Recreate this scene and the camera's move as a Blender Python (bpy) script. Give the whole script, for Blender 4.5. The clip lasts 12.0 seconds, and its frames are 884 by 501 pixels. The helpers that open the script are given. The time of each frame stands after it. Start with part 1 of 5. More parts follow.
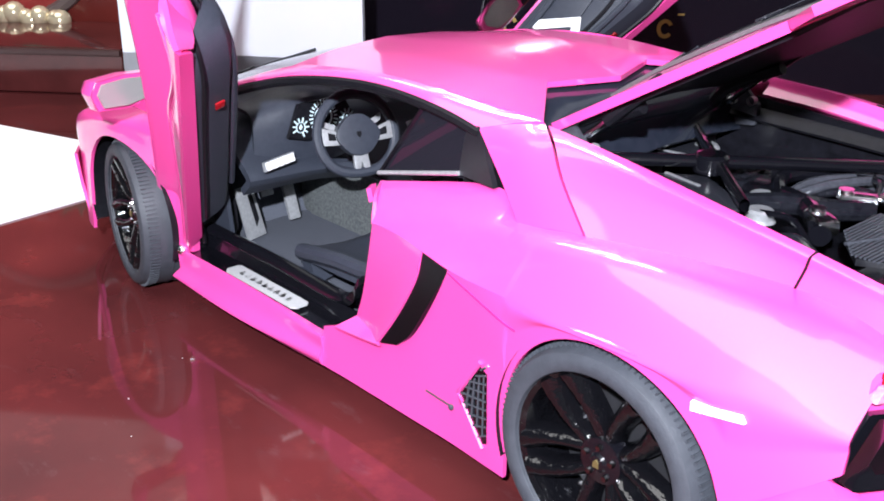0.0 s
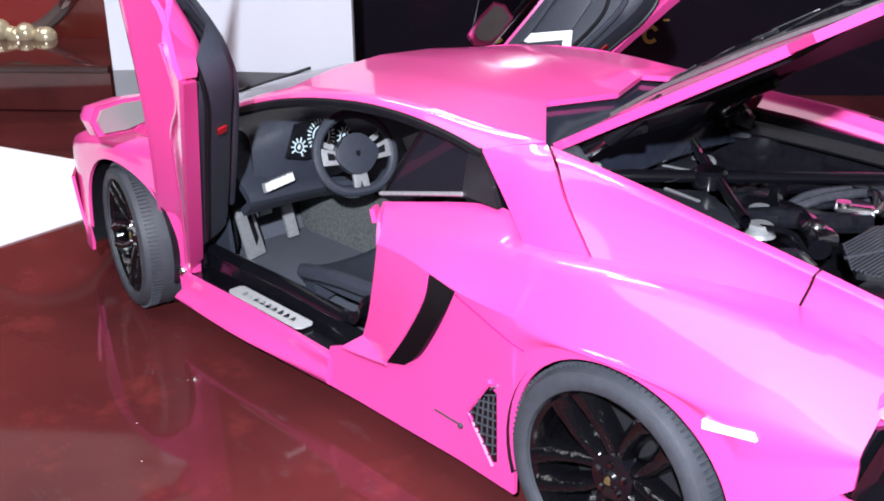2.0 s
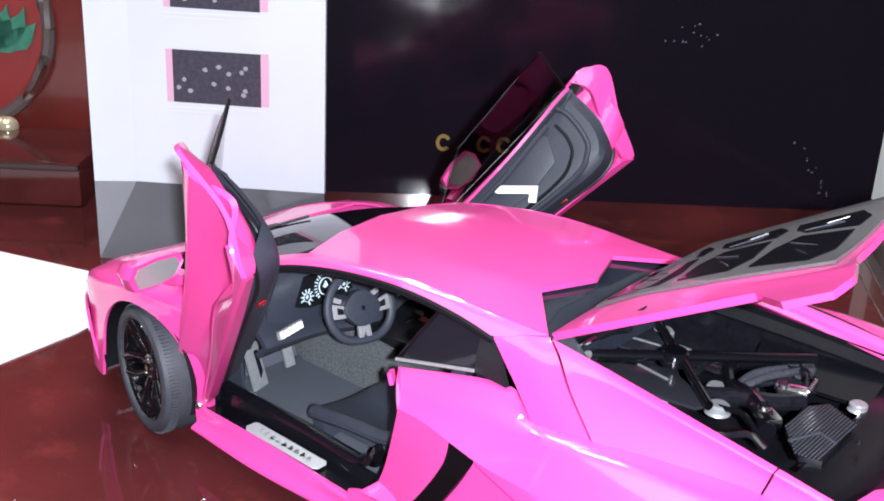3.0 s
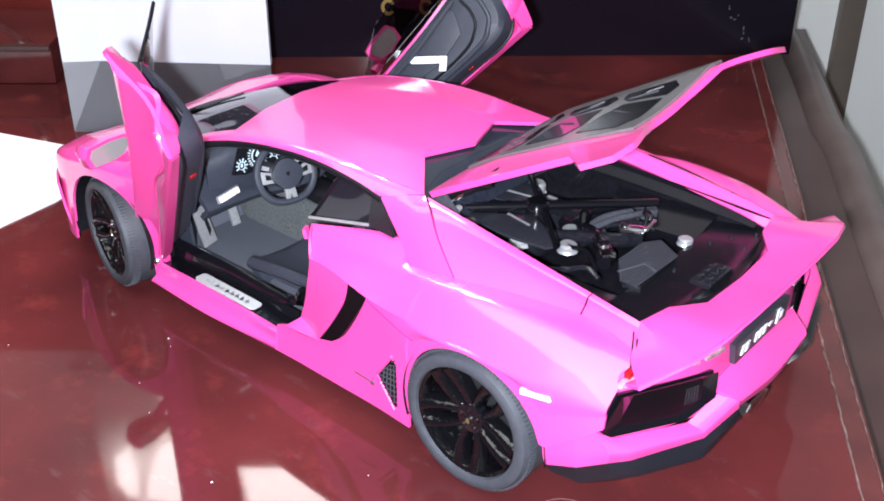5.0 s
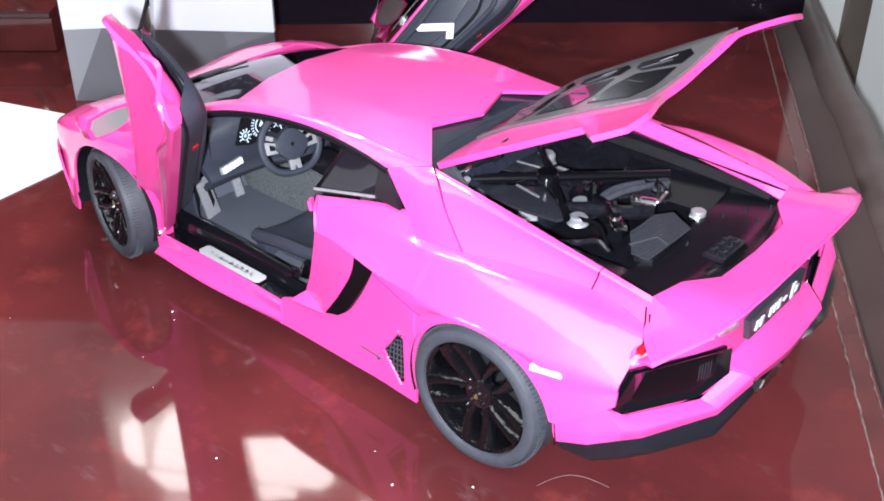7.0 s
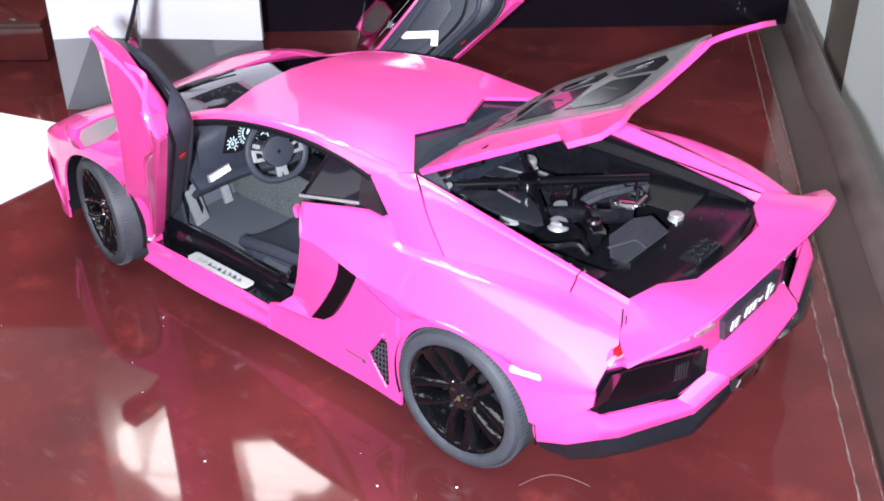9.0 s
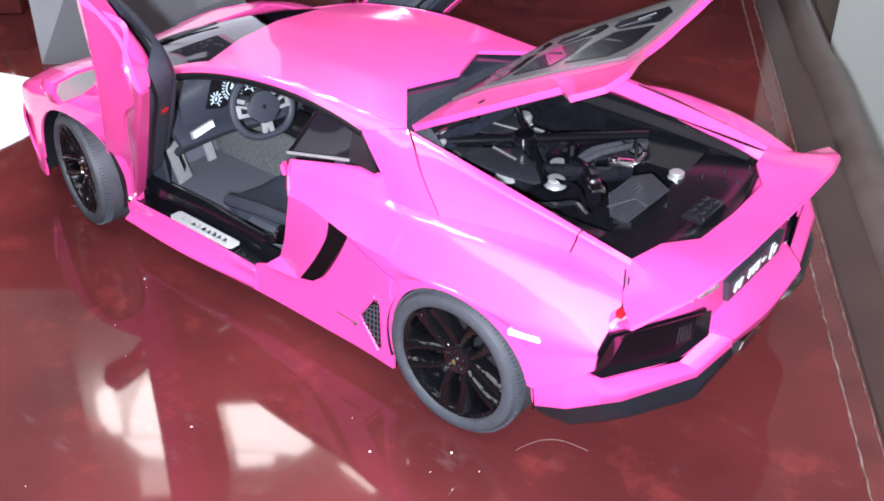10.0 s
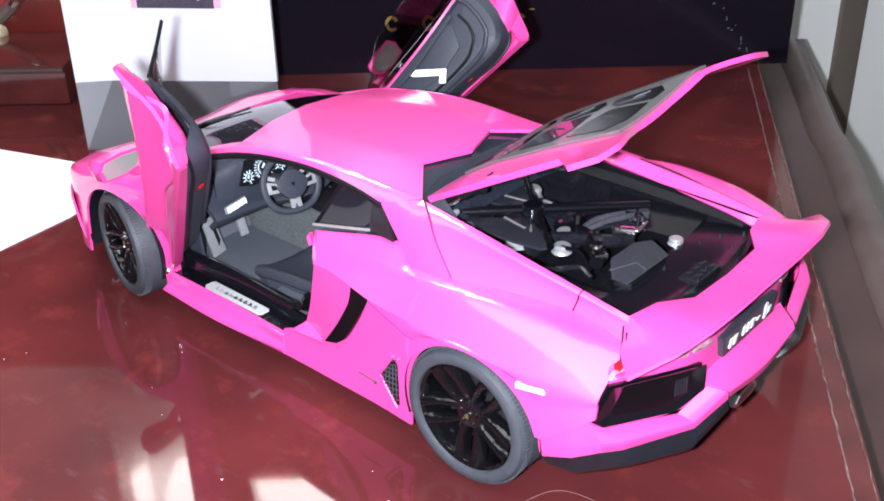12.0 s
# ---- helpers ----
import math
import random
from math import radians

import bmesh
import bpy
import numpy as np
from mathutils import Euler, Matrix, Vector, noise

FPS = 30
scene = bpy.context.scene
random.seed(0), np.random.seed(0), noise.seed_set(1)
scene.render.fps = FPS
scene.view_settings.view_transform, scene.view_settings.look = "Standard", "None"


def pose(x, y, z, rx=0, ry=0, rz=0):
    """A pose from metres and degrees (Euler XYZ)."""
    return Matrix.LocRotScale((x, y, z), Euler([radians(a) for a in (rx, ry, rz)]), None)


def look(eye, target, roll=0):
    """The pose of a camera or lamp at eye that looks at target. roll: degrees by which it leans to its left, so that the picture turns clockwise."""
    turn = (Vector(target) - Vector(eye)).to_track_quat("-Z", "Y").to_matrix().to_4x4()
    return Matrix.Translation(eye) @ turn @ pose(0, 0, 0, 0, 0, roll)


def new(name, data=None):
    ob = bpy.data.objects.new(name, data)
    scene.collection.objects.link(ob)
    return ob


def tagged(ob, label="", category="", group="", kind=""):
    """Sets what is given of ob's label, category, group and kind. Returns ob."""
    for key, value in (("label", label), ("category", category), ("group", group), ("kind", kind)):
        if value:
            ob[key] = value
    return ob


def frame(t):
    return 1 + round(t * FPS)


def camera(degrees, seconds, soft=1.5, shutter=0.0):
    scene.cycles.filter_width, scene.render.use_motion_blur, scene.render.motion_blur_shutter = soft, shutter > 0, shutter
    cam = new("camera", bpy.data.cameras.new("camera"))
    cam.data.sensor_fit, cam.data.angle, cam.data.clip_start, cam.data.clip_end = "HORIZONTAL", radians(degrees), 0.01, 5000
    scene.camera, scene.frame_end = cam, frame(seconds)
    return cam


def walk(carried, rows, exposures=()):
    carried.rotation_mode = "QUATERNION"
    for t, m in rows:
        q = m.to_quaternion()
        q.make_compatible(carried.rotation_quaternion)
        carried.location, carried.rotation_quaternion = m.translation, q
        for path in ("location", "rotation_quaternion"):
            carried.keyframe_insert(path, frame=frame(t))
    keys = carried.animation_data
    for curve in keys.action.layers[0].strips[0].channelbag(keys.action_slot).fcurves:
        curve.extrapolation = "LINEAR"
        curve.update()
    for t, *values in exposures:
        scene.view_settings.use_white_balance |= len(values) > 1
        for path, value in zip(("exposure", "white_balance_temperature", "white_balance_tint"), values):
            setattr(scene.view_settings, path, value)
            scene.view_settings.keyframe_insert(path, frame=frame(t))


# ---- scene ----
# ---- camera ----
# eye in the car's full-size metres, then yaw, pitch and roll in degrees
S = 1 / 18  # a 1:18 scale model
cam = camera(45.0, 12.0, 1.8, 0.0)
ROWS = [
    (0, -2.896, 2.998, 2.012, 226.98, -22.16, 0.29),
    (0.5, -2.887, 2.991, 2.005, 226.95, -22.59, 0.01),
    (1, -2.882, 2.998, 2.006, 226.60, -22.66, 0.05),
    (1.5, -2.893, 3.021, 2.019, 226.68, -22.00, -0.21),
    (2, -2.856, 3.061, 2.090, 225.99, -22.15, -0.65),
    (2.5, -2.657, 3.495, 2.412, 221.01, -23.24, 1.34),
    (3, -2.796, 3.694, 2.855, 219.67, -20.62, 2.83),
    (3.2, -2.907, 3.658, 2.993, 219.97, -21.69, 2.38),
    (4.8, -3.759, 4.013, 3.392, 219.75, -27.07, 0.16),
    (5, -3.690, 3.935, 3.329, 220.03, -29.19, 0.23),
    (5.5, -3.611, 3.910, 3.291, 220.00, -30.74, 0.54),
    (6, -3.569, 3.856, 3.253, 220.32, -31.20, 0.25),
    (6.5, -3.615, 3.862, 3.264, 220.38, -30.93, -0.11),
    (7, -3.616, 3.870, 3.301, 220.31, -30.93, 0.09),
    (9, -3.715, 3.884, 3.355, 220.12, -30.77, -0.32),
    (9.5, -3.652, 3.822, 3.314, 220.08, -32.77, -0.41),
    (10, -3.576, 3.826, 3.263, 218.77, -32.85, 0.40),
    (10.5, -3.908, 4.063, 3.423, 221.74, -26.27, -1.51),
    (11, -3.913, 4.059, 3.348, 221.05, -27.51, -1.14),
    (11.5, -3.888, 4.049, 3.347, 220.87, -27.96, -0.95),
    (12, -3.882, 4.042, 3.354, 220.91, -28.18, -1.09),
]
# ---- after rows ----
def eye_pose(x, y, z, yaw, pitch, roll):
    a, p = radians(yaw), radians(pitch)
    eye = Vector((x, y, z)) * S
    return look(eye, eye + Vector((-math.sin(a) * math.cos(p), math.cos(a) * math.cos(p), math.sin(p))), roll)


walk(cam, [(t, eye_pose(*r)) for t, *r in ROWS], [(0.0, 0.2), (0.5, -0.06), (2.0, -0.1), (3.0, 0.0), (5.0, 0.16), (12.0, 0.2)])

# ---- world and light ----
world = bpy.data.worlds.new("room_air")
world.use_nodes = True
world.node_tree.nodes["Background"].inputs[0].default_value = (0.85, 0.88, 1.0, 1)
world.node_tree.nodes["Background"].inputs[1].default_value = 0.9
scene.world = world


def lamp(name, kind, at, aim, power, colour, size):
    d = bpy.data.lights.new(name, kind)
    d.energy, d.color = power, colour
    if kind == "AREA":
        d.shape, d.size = "DISK", size
    else:
        d.shadow_soft_size = size
    ob = new(name, d)
    ob.matrix_world = look(Vector(at), Vector(aim))
    return ob


# the phone's own light, held beside the lens
phone = lamp("phone_light", "SPOT", Vector((-3.66, 4.2, 3.3)) * S, Vector((-0.4, -0.4, 0.4)) * S, 12.0, (0.86, 0.90, 1.0), 0.004)
phone.data.spot_size, phone.data.spot_blend = radians(140), 0.8
# the room's ceiling lamp
lamp("ceiling_lamp_light", "AREA", (0.12, 0.15, 1.82), (0, 0, 0), 58.0, (0.98, 0.97, 0.98), 2.6)

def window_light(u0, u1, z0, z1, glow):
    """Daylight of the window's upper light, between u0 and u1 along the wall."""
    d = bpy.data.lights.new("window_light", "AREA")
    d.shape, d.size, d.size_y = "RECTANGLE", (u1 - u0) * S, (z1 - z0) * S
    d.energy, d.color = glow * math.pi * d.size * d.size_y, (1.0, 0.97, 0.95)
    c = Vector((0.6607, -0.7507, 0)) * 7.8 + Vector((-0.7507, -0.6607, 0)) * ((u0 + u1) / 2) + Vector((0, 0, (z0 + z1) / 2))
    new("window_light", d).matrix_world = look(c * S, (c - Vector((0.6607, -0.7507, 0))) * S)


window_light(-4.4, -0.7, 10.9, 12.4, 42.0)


# ---- materials ----
def mat(name, colour, rough=0.5, metal=0.0, coat=0.0, colour2=None, scale=300.0, bump=0.0, bump_scale=900.0, rough2=None, spec=0.5, emit=0.0, detail=4.0):
    m = bpy.data.materials.new(name)
    m.use_nodes = True
    nt = m.node_tree
    b = nt.nodes["Principled BSDF"]
    b.inputs["Base Color"].default_value = (*colour, 1)
    b.inputs["Roughness"].default_value = rough
    b.inputs["Metallic"].default_value = metal
    b.inputs["Coat Weight"].default_value = coat
    b.inputs["Coat Roughness"].default_value = 0.03
    b.inputs["Specular IOR Level"].default_value = spec
    if emit:
        b.inputs["Emission Color"].default_value = (*colour, 1)
        b.inputs["Emission Strength"].default_value = emit
    geo = nt.nodes.new("ShaderNodeNewGeometry")
    if colour2 or rough2 is not None:
        n = nt.nodes.new("ShaderNodeTexNoise")
        n.inputs["Scale"].default_value, n.inputs["Detail"].default_value = scale, detail
        nt.links.new(geo.outputs["Position"], n.inputs["Vector"])
        r = nt.nodes.new("ShaderNodeMapRange")
        r.inputs["From Min"].default_value, r.inputs["From Max"].default_value = 0.3, 0.7
        nt.links.new(n.outputs["Fac"], r.inputs["Value"])
        if colour2:
            x = nt.nodes.new("ShaderNodeMix")
            x.data_type = "RGBA"
            x.inputs["A"].default_value, x.inputs["B"].default_value = (*colour, 1), (*colour2, 1)
            nt.links.new(r.outputs["Result"], x.inputs["Factor"])
            nt.links.new(x.outputs["Result"], b.inputs["Base Color"])
        if rough2 is not None:
            q = nt.nodes.new("ShaderNodeMapRange")
            q.inputs["To Min"].default_value, q.inputs["To Max"].default_value = rough, rough2
            nt.links.new(n.outputs["Fac"], q.inputs["Value"])
            nt.links.new(q.outputs["Result"], b.inputs["Roughness"])
    if bump:
        n2 = nt.nodes.new("ShaderNodeTexNoise")
        n2.inputs["Scale"].default_value, n2.inputs["Detail"].default_value = bump_scale, 3
        nt.links.new(geo.outputs["Position"], n2.inputs["Vector"])
        bp = nt.nodes.new("ShaderNodeBump")
        bp.inputs["Strength"].default_value, bp.inputs["Distance"].default_value = bump, 0.0005
        nt.links.new(n2.outputs["Fac"], bp.inputs["Height"])
        nt.links.new(bp.outputs["Normal"], b.inputs["Normal"])
    return m


PINK = mat("pink_paint", (0.80, 0.068, 0.325), 0.42, 0.0, 0.9, (0.77, 0.064, 0.31), 4000, spec=0.4)
PLATEGREY = mat("engine_plate", (0.024, 0.025, 0.032), 0.18, colour2=(0.018, 0.019, 0.025), scale=700)
SEAM = mat("pressed_seam", (0.42, 0.014, 0.17), 0.5, colour2=(0.36, 0.012, 0.15), scale=900)
PINK.node_tree.nodes["Principled BSDF"].inputs["Coat Roughness"].default_value = 0.06
PINK.node_tree.nodes["Principled BSDF"].inputs["Coat IOR"].default_value = 1.6
SATIN = mat("satin_black_post", (0.010, 0.010, 0.013), 0.35, colour2=(0.014, 0.014, 0.018), scale=800)
GLOSS_BLACK = mat("gloss_black", (0.004, 0.004, 0.006), 0.22, 0, 0.8, spec=0.3)
GLOSS_BLACK.node_tree.nodes["Principled BSDF"].inputs["Coat Roughness"].default_value = 0.035
LINER = mat("bay_lining_black", (0.004, 0.004, 0.0055), 0.22, colour2=(0.007, 0.007, 0.010), scale=700, spec=0.45)
BLACK = mat("satin_black", (0.005, 0.005, 0.007), 0.42, colour2=(0.009, 0.009, 0.012), scale=900, spec=0.22)
RUBBER = mat("tyre_rubber", (0.033, 0.037, 0.047), 0.6, colour2=(0.044, 0.049, 0.061), scale=500, bump=0.15, bump_scale=2500)
TRIM = mat("grey_trim", (0.023, 0.028, 0.041), 0.55, colour2=(0.030, 0.035, 0.050), scale=1500, bump=0.1, bump_scale=6000)
SMOKE = mat("smoked_panel", (0.012, 0.015, 0.024), 0.12, colour2=(0.018, 0.021, 0.032), scale=500, spec=0.6)
CARPET = mat("grey_carpet", (0.066, 0.073, 0.095), 0.9, colour2=(0.085, 0.093, 0.117), scale=3000, bump=0.5, bump_scale=5000)
FELT = mat("mottled_carpet", (0.055, 0.062, 0.067), 0.95, colour2=(0.12, 0.13, 0.13), scale=1600, bump=0.6, bump_scale=4000)
CHROME = mat("chrome", (0.85, 0.86, 0.88), 0.18, 1.0)
SILVER = mat("silver_plastic", (0.55, 0.56, 0.58), 0.35, 0.6, colour2=(0.42, 0.43, 0.45), scale=1200)
WHITE = mat("white_plastic", (0.85, 0.85, 0.87), 0.4)
PLATE_WHITE = mat("plate_white", (0.55, 0.56, 0.58), 0.4)
RED = mat("red_lens", (0.32, 0.006, 0.012), 0.25, coat=0.5)
GLASS = mat("dark_glass", (0.012, 0.011, 0.016), 0.04, spec=0.4)
MIRROR = mat("mirror", (0.42, 0.44, 0.43), 0.22, 0.5)
LAMP_BITS = mat("lamp_reflector", (0.50, 0.24, 0.34), 0.2, 0.5, colour2=(0.62, 0.5, 0.55), scale=900)
LENS = mat("clear_lens", (0.60, 0.12, 0.27), 0.15, 0.2, 1.0, (0.66, 0.32, 0.45), 900)
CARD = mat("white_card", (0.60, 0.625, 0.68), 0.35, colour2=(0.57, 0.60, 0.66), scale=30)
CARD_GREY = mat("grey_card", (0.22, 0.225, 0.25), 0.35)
BOX_BLACK = mat("black_box", (0.008, 0.006, 0.011), 0.06, rough2=0.16, scale=25, spec=0.45)
PRINT_DARK = mat("print_dark", (0.03, 0.03, 0.045), 0.35, colour2=(0.06, 0.055, 0.075), scale=700)
PRINT_PINK = mat("print_pink", (0.62, 0.36, 0.48), 0.4)
GOLD = mat("gold_foil", (0.55, 0.38, 0.12), 0.3, 0.8)
PAPER = mat("paper", (0.86, 0.87, 0.9), 0.6, colour2=(0.82, 0.83, 0.87), scale=40)
TABLE = mat("lacquered_wood", (0.115, 0.021, 0.022), 0.03, 0, 0.08, (0.043, 0.010, 0.011), 13, 0.012, 50, rough2=0.07, detail=10, spec=0.28)


def second_scale(m, tint, scale, low, high, stretch=(1, 1, 1)):
    """Lays a second, finer variation of colour over a material."""
    nt = m.node_tree
    b = nt.nodes["Principled BSDF"]
    src = b.inputs["Base Color"].links[0].from_socket
    geo, mp, n, r, x = (nt.nodes.new(k) for k in ("ShaderNodeNewGeometry", "ShaderNodeMapping", "ShaderNodeTexNoise", "ShaderNodeMapRange", "ShaderNodeMix"))
    mp.inputs["Scale"].default_value = stretch
    n.inputs["Scale"].default_value, n.inputs["Detail"].default_value, n.inputs["Roughness"].default_value = scale, 6, 0.65
    r.inputs["From Min"].default_value, r.inputs["From Max"].default_value = low, high
    x.data_type = "RGBA"
    x.inputs["B"].default_value = (*tint, 1)
    nt.links.new(geo.outputs["Position"], mp.inputs["Vector"])
    nt.links.new(mp.outputs["Vector"], n.inputs["Vector"])
    nt.links.new(n.outputs["Fac"], r.inputs["Value"])
    nt.links.new(r.outputs["Result"], x.inputs["Factor"])
    nt.links.new(src, x.inputs["A"])
    nt.links.new(x.outputs["Result"], b.inputs["Base Color"])


second_scale(TABLE, (0.16, 0.028, 0.026), 42, 0.54, 0.78)
second_scale(TABLE, (0.10, 0.05, 0.055), 130, 0.60, 0.85, (0.4, 1, 1))
WOOD_EDGE = mat("table_edge", (0.10, 0.022, 0.022), 0.12, 0, 0.2, (0.06, 0.014, 0.014), 60)
DARKWOOD = mat("dark_wood", (0.044, 0.021, 0.021), 0.3, colour2=(0.058, 0.029, 0.028), scale=40)
INLAY = mat("worn_inlay", (0.20, 0.15, 0.14), 0.6, colour2=(0.06, 0.022, 0.02), scale=260)
CABINET = mat("red_cabinet", (0.11, 0.015, 0.012), 0.25, 0, 0.3, (0.17, 0.025, 0.02), 18)
CABINET_RED = mat("red_panel", (0.28, 0.03, 0.03), 0.4, colour2=(0.22, 0.02, 0.02), scale=60)
PEARL = mat("pearl", (0.75, 0.65, 0.45), 0.2, 0.5)
LEAF = mat("green_inlay", (0.03, 0.16, 0.10), 0.35, colour2=(0.05, 0.24, 0.16), scale=200)
WALL = mat("painted_wall", (0.84, 0.87, 0.85), 0.7, colour2=(0.80, 0.83, 0.81), scale=5)
ROOM = mat("room_wall", (0.2, 0.19, 0.18), 0.8, colour2=(0.17, 0.16, 0.15), scale=2)
CARD_SHADED = mat("shaded_card", (0.40, 0.415, 0.45), 0.35)
PRINT_PALE = mat("print_pale", (0.30, 0.30, 0.34), 0.4)
PRINT_GREY = mat("print_grey", (0.6, 0.61, 0.65), 0.4)
SCUFF = mat("scuff", (0.10, 0.10, 0.12), 0.5)
DARKWOOD2 = mat("brown_wood", (0.088, 0.062, 0.060), 0.35, colour2=(0.115, 0.086, 0.083), scale=60)
BROWN_TRIM = mat("brown_trim", (0.12, 0.10, 0.085), 0.5, colour2=(0.16, 0.13, 0.11), scale=30)
WHITE_PINK = mat("pink_bumper", (0.80, 0.068, 0.325), 0.3, 0, 1.0, (0.77, 0.064, 0.31), 3000)
SCOOP = mat("scoop_black", (0.003, 0.003, 0.004), 0.3, spec=0.15)
WHEEL = mat("gloss_black_wheel", (0.003, 0.003, 0.004), 0.10, 0, 0.0, bump=1.0, bump_scale=420, spec=0.7)
SLATE = mat("slate_plastic", (0.007, 0.007, 0.010), 0.25, colour2=(0.011, 0.011, 0.015), scale=1500)
ENGINE = mat("dark_engine_plastic", (0.012, 0.013, 0.017), 0.14, coat=0.5, colour2=(0.006, 0.006, 0.009), scale=900, bump=0.1, bump_scale=2000)
PANEL = mat("grey_panel", (0.11, 0.108, 0.112), 0.3, colour2=(0.085, 0.083, 0.088), scale=800, coat=0.3)
SLATE2 = mat("grey_engine_plastic", (0.055, 0.058, 0.07), 0.25, colour2=(0.035, 0.037, 0.046), scale=1200)
TRIM2 = mat("grey_trim_smooth", (0.024, 0.028, 0.041), 0.45, colour2=(0.031, 0.036, 0.05), scale=900, bump=0.08, bump_scale=4000)
BRUSHED = mat("brushed_metal", (0.62, 0.63, 0.65), 0.4, 0.3, colour2=(0.52, 0.53, 0.55), scale=2500)
DISC = mat("brake_disc", (0.08, 0.08, 0.09), 0.35, 0.8)
CHROME_DARK = mat("dark_chrome", (0.25, 0.25, 0.27), 0.2, 1.0)
GOLD_DIM = mat("dull_gold", (0.25, 0.19, 0.08), 0.4, 0.7)
PLATE = mat("plate_black", (0.02, 0.024, 0.032), 0.35, colour2=(0.03, 0.034, 0.045), scale=600)
HAIR = mat("pale_hair", (0.22, 0.13, 0.13), 0.4)
DIAL = mat("dial_print", (0.6, 0.75, 0.8), 0.5)


def glassy(name, tint, rough=0.02):
    m = mat(name, tint, rough)
    m.node_tree.nodes["Principled BSDF"].inputs["Transmission Weight"].default_value = 1.0
    m.node_tree.nodes["Principled BSDF"].inputs["IOR"].default_value = 1.45
    return m


CLEAR_DARK = glassy("smoked_glass", (0.42, 0.40, 0.40))
WINDSCREEN = glassy("windscreen_glass", (0.30, 0.29, 0.32))


# ---- building helpers ----
def cr(p, n):
    """n points on a smooth curve through the points p."""
    p = np.asarray(p, float)
    k = len(p)
    if k == 2:
        t = np.linspace(0, 1, n)[:, None]
        return p[0] * (1 - t) + p[1] * t
    q = np.vstack([2 * p[0] - p[1], p, 2 * p[-1] - p[-2]])
    out = []
    for s in np.linspace(0, k - 1, n):
        i = min(int(s), k - 2)
        t = s - i
        a, b, c, d = q[i : i + 4]
        out.append(0.5 * (2 * b + (c - a) * t + (2 * a - 5 * b + 4 * c - d) * t * t + (3 * b - a - 3 * c + d) * t**3))
    return np.array(out)


def grid(bm, g):
    """Faces over a grid of points."""
    vs = [[bm.verts.new(p) for p in row] for row in g]
    for a, b in zip(vs, vs[1:]):
        for i in range(len(a) - 1):
            bm.faces.new((a[i], a[i + 1], b[i + 1], b[i]))


def facet(r, nv):
    """Points along straight runs between the points r, with its corners kept."""
    k = len(r) - 1
    per = max(1, round((nv - 1) / k))
    return np.array([np.asarray(r[i]) * (1 - t) + np.asarray(r[i + 1]) * t for i in range(k) for t in np.arange(per) / per] + [r[-1]])


def patch(rows, nu=10, nv=10, thick=0.02, mirror=False, flip=False, heart=None, sharp=False):
    """A smooth panel through a small net of points; mirror: y to -y; sharp: with creases from row to row."""
    mid = [facet(r, nv) if sharp else cr(r, nv) for r in rows]
    nv = len(mid[0])
    g = np.stack([cr(np.array([m[j] for m in mid]), nu) for j in range(nv)], 1)
    return sheet(g, thick, mirror, flip, heart)


def sheet(g, thick=0.02, mirror=False, flip=False, heart=None):
    """heart: a point behind the panel, on whose side its thickness lies; by itself the car's middle."""
    g = np.array(g, float)
    if mirror:
        g = g * (1, -1, 1)
        flip = not flip
    bm = bmesh.new()
    grid(bm, g[::-1] if flip else g)
    bmesh.ops.remove_doubles(bm, verts=bm.verts, dist=1e-5)
    bm.normal_update()
    side_of = 0.0
    for f in bm.faces:
        c = f.calc_center_median()
        side_of += f.normal.dot(c - (Vector(heart) if heart else Vector((c.x * 0.75, c.y * 0.2, 0.1)))) * f.calc_area()
    if side_of < 0:
        bmesh.ops.reverse_faces(bm, faces=bm.faces[:])
        bm.normal_update()
    if thick:
        bmesh.ops.solidify(bm, geom=bm.faces[:], thickness=thick)
    return bm


def both(rows, nu=10, nv=14, thick=0.02, flip=False, sharp=False):
    """A panel across the car: rows from y = 0 outwards, continued on the other side."""
    rows = [[(x, -y, z) for x, y, z in r[::-1] if y > 1e-6] + list(r) for r in rows]
    return patch(rows, nu, nv, thick, False, flip, None, sharp)


def box(bm, at, size, m=None, bevel=0.0):
    r = bmesh.ops.create_cube(bm, size=1, matrix=(m or Matrix()) @ Matrix.Translation(at) @ Matrix.Diagonal((*size, 1)))
    if bevel:
        es = list({e for v in r["verts"] for e in v.link_edges})
        bmesh.ops.bevel(bm, geom=es, offset=bevel, segments=2, affect="EDGES", profile=0.7)
    return bm


def tube(bm, pts, r, seg=10, caps=True):
    """A round bar through points; r: one radius or one for each."""
    pts = [Vector(p) for p in pts]
    rs = r if isinstance(r, (list, tuple)) else [r] * len(pts)
    rings, up = [], Vector((0.123, 0.31, 0.94))
    for i, p in enumerate(pts):
        d = (pts[min(i + 1, len(pts) - 1)] - pts[max(i - 1, 0)]).normalized()
        a = d.cross(up).normalized()
        b = d.cross(a)
        rings.append([bm.verts.new(p + (a * math.cos(t) + b * math.sin(t)) * rs[i]) for t in np.linspace(0, 2 * math.pi, seg, endpoint=False)])
    for a, b in zip(rings, rings[1:]):
        for i in range(seg):
            bm.faces.new((a[i], a[(i + 1) % seg], b[(i + 1) % seg], b[i]))
    if caps:
        bm.faces.new(rings[0][::-1])
        bm.faces.new(rings[-1])
    return bm


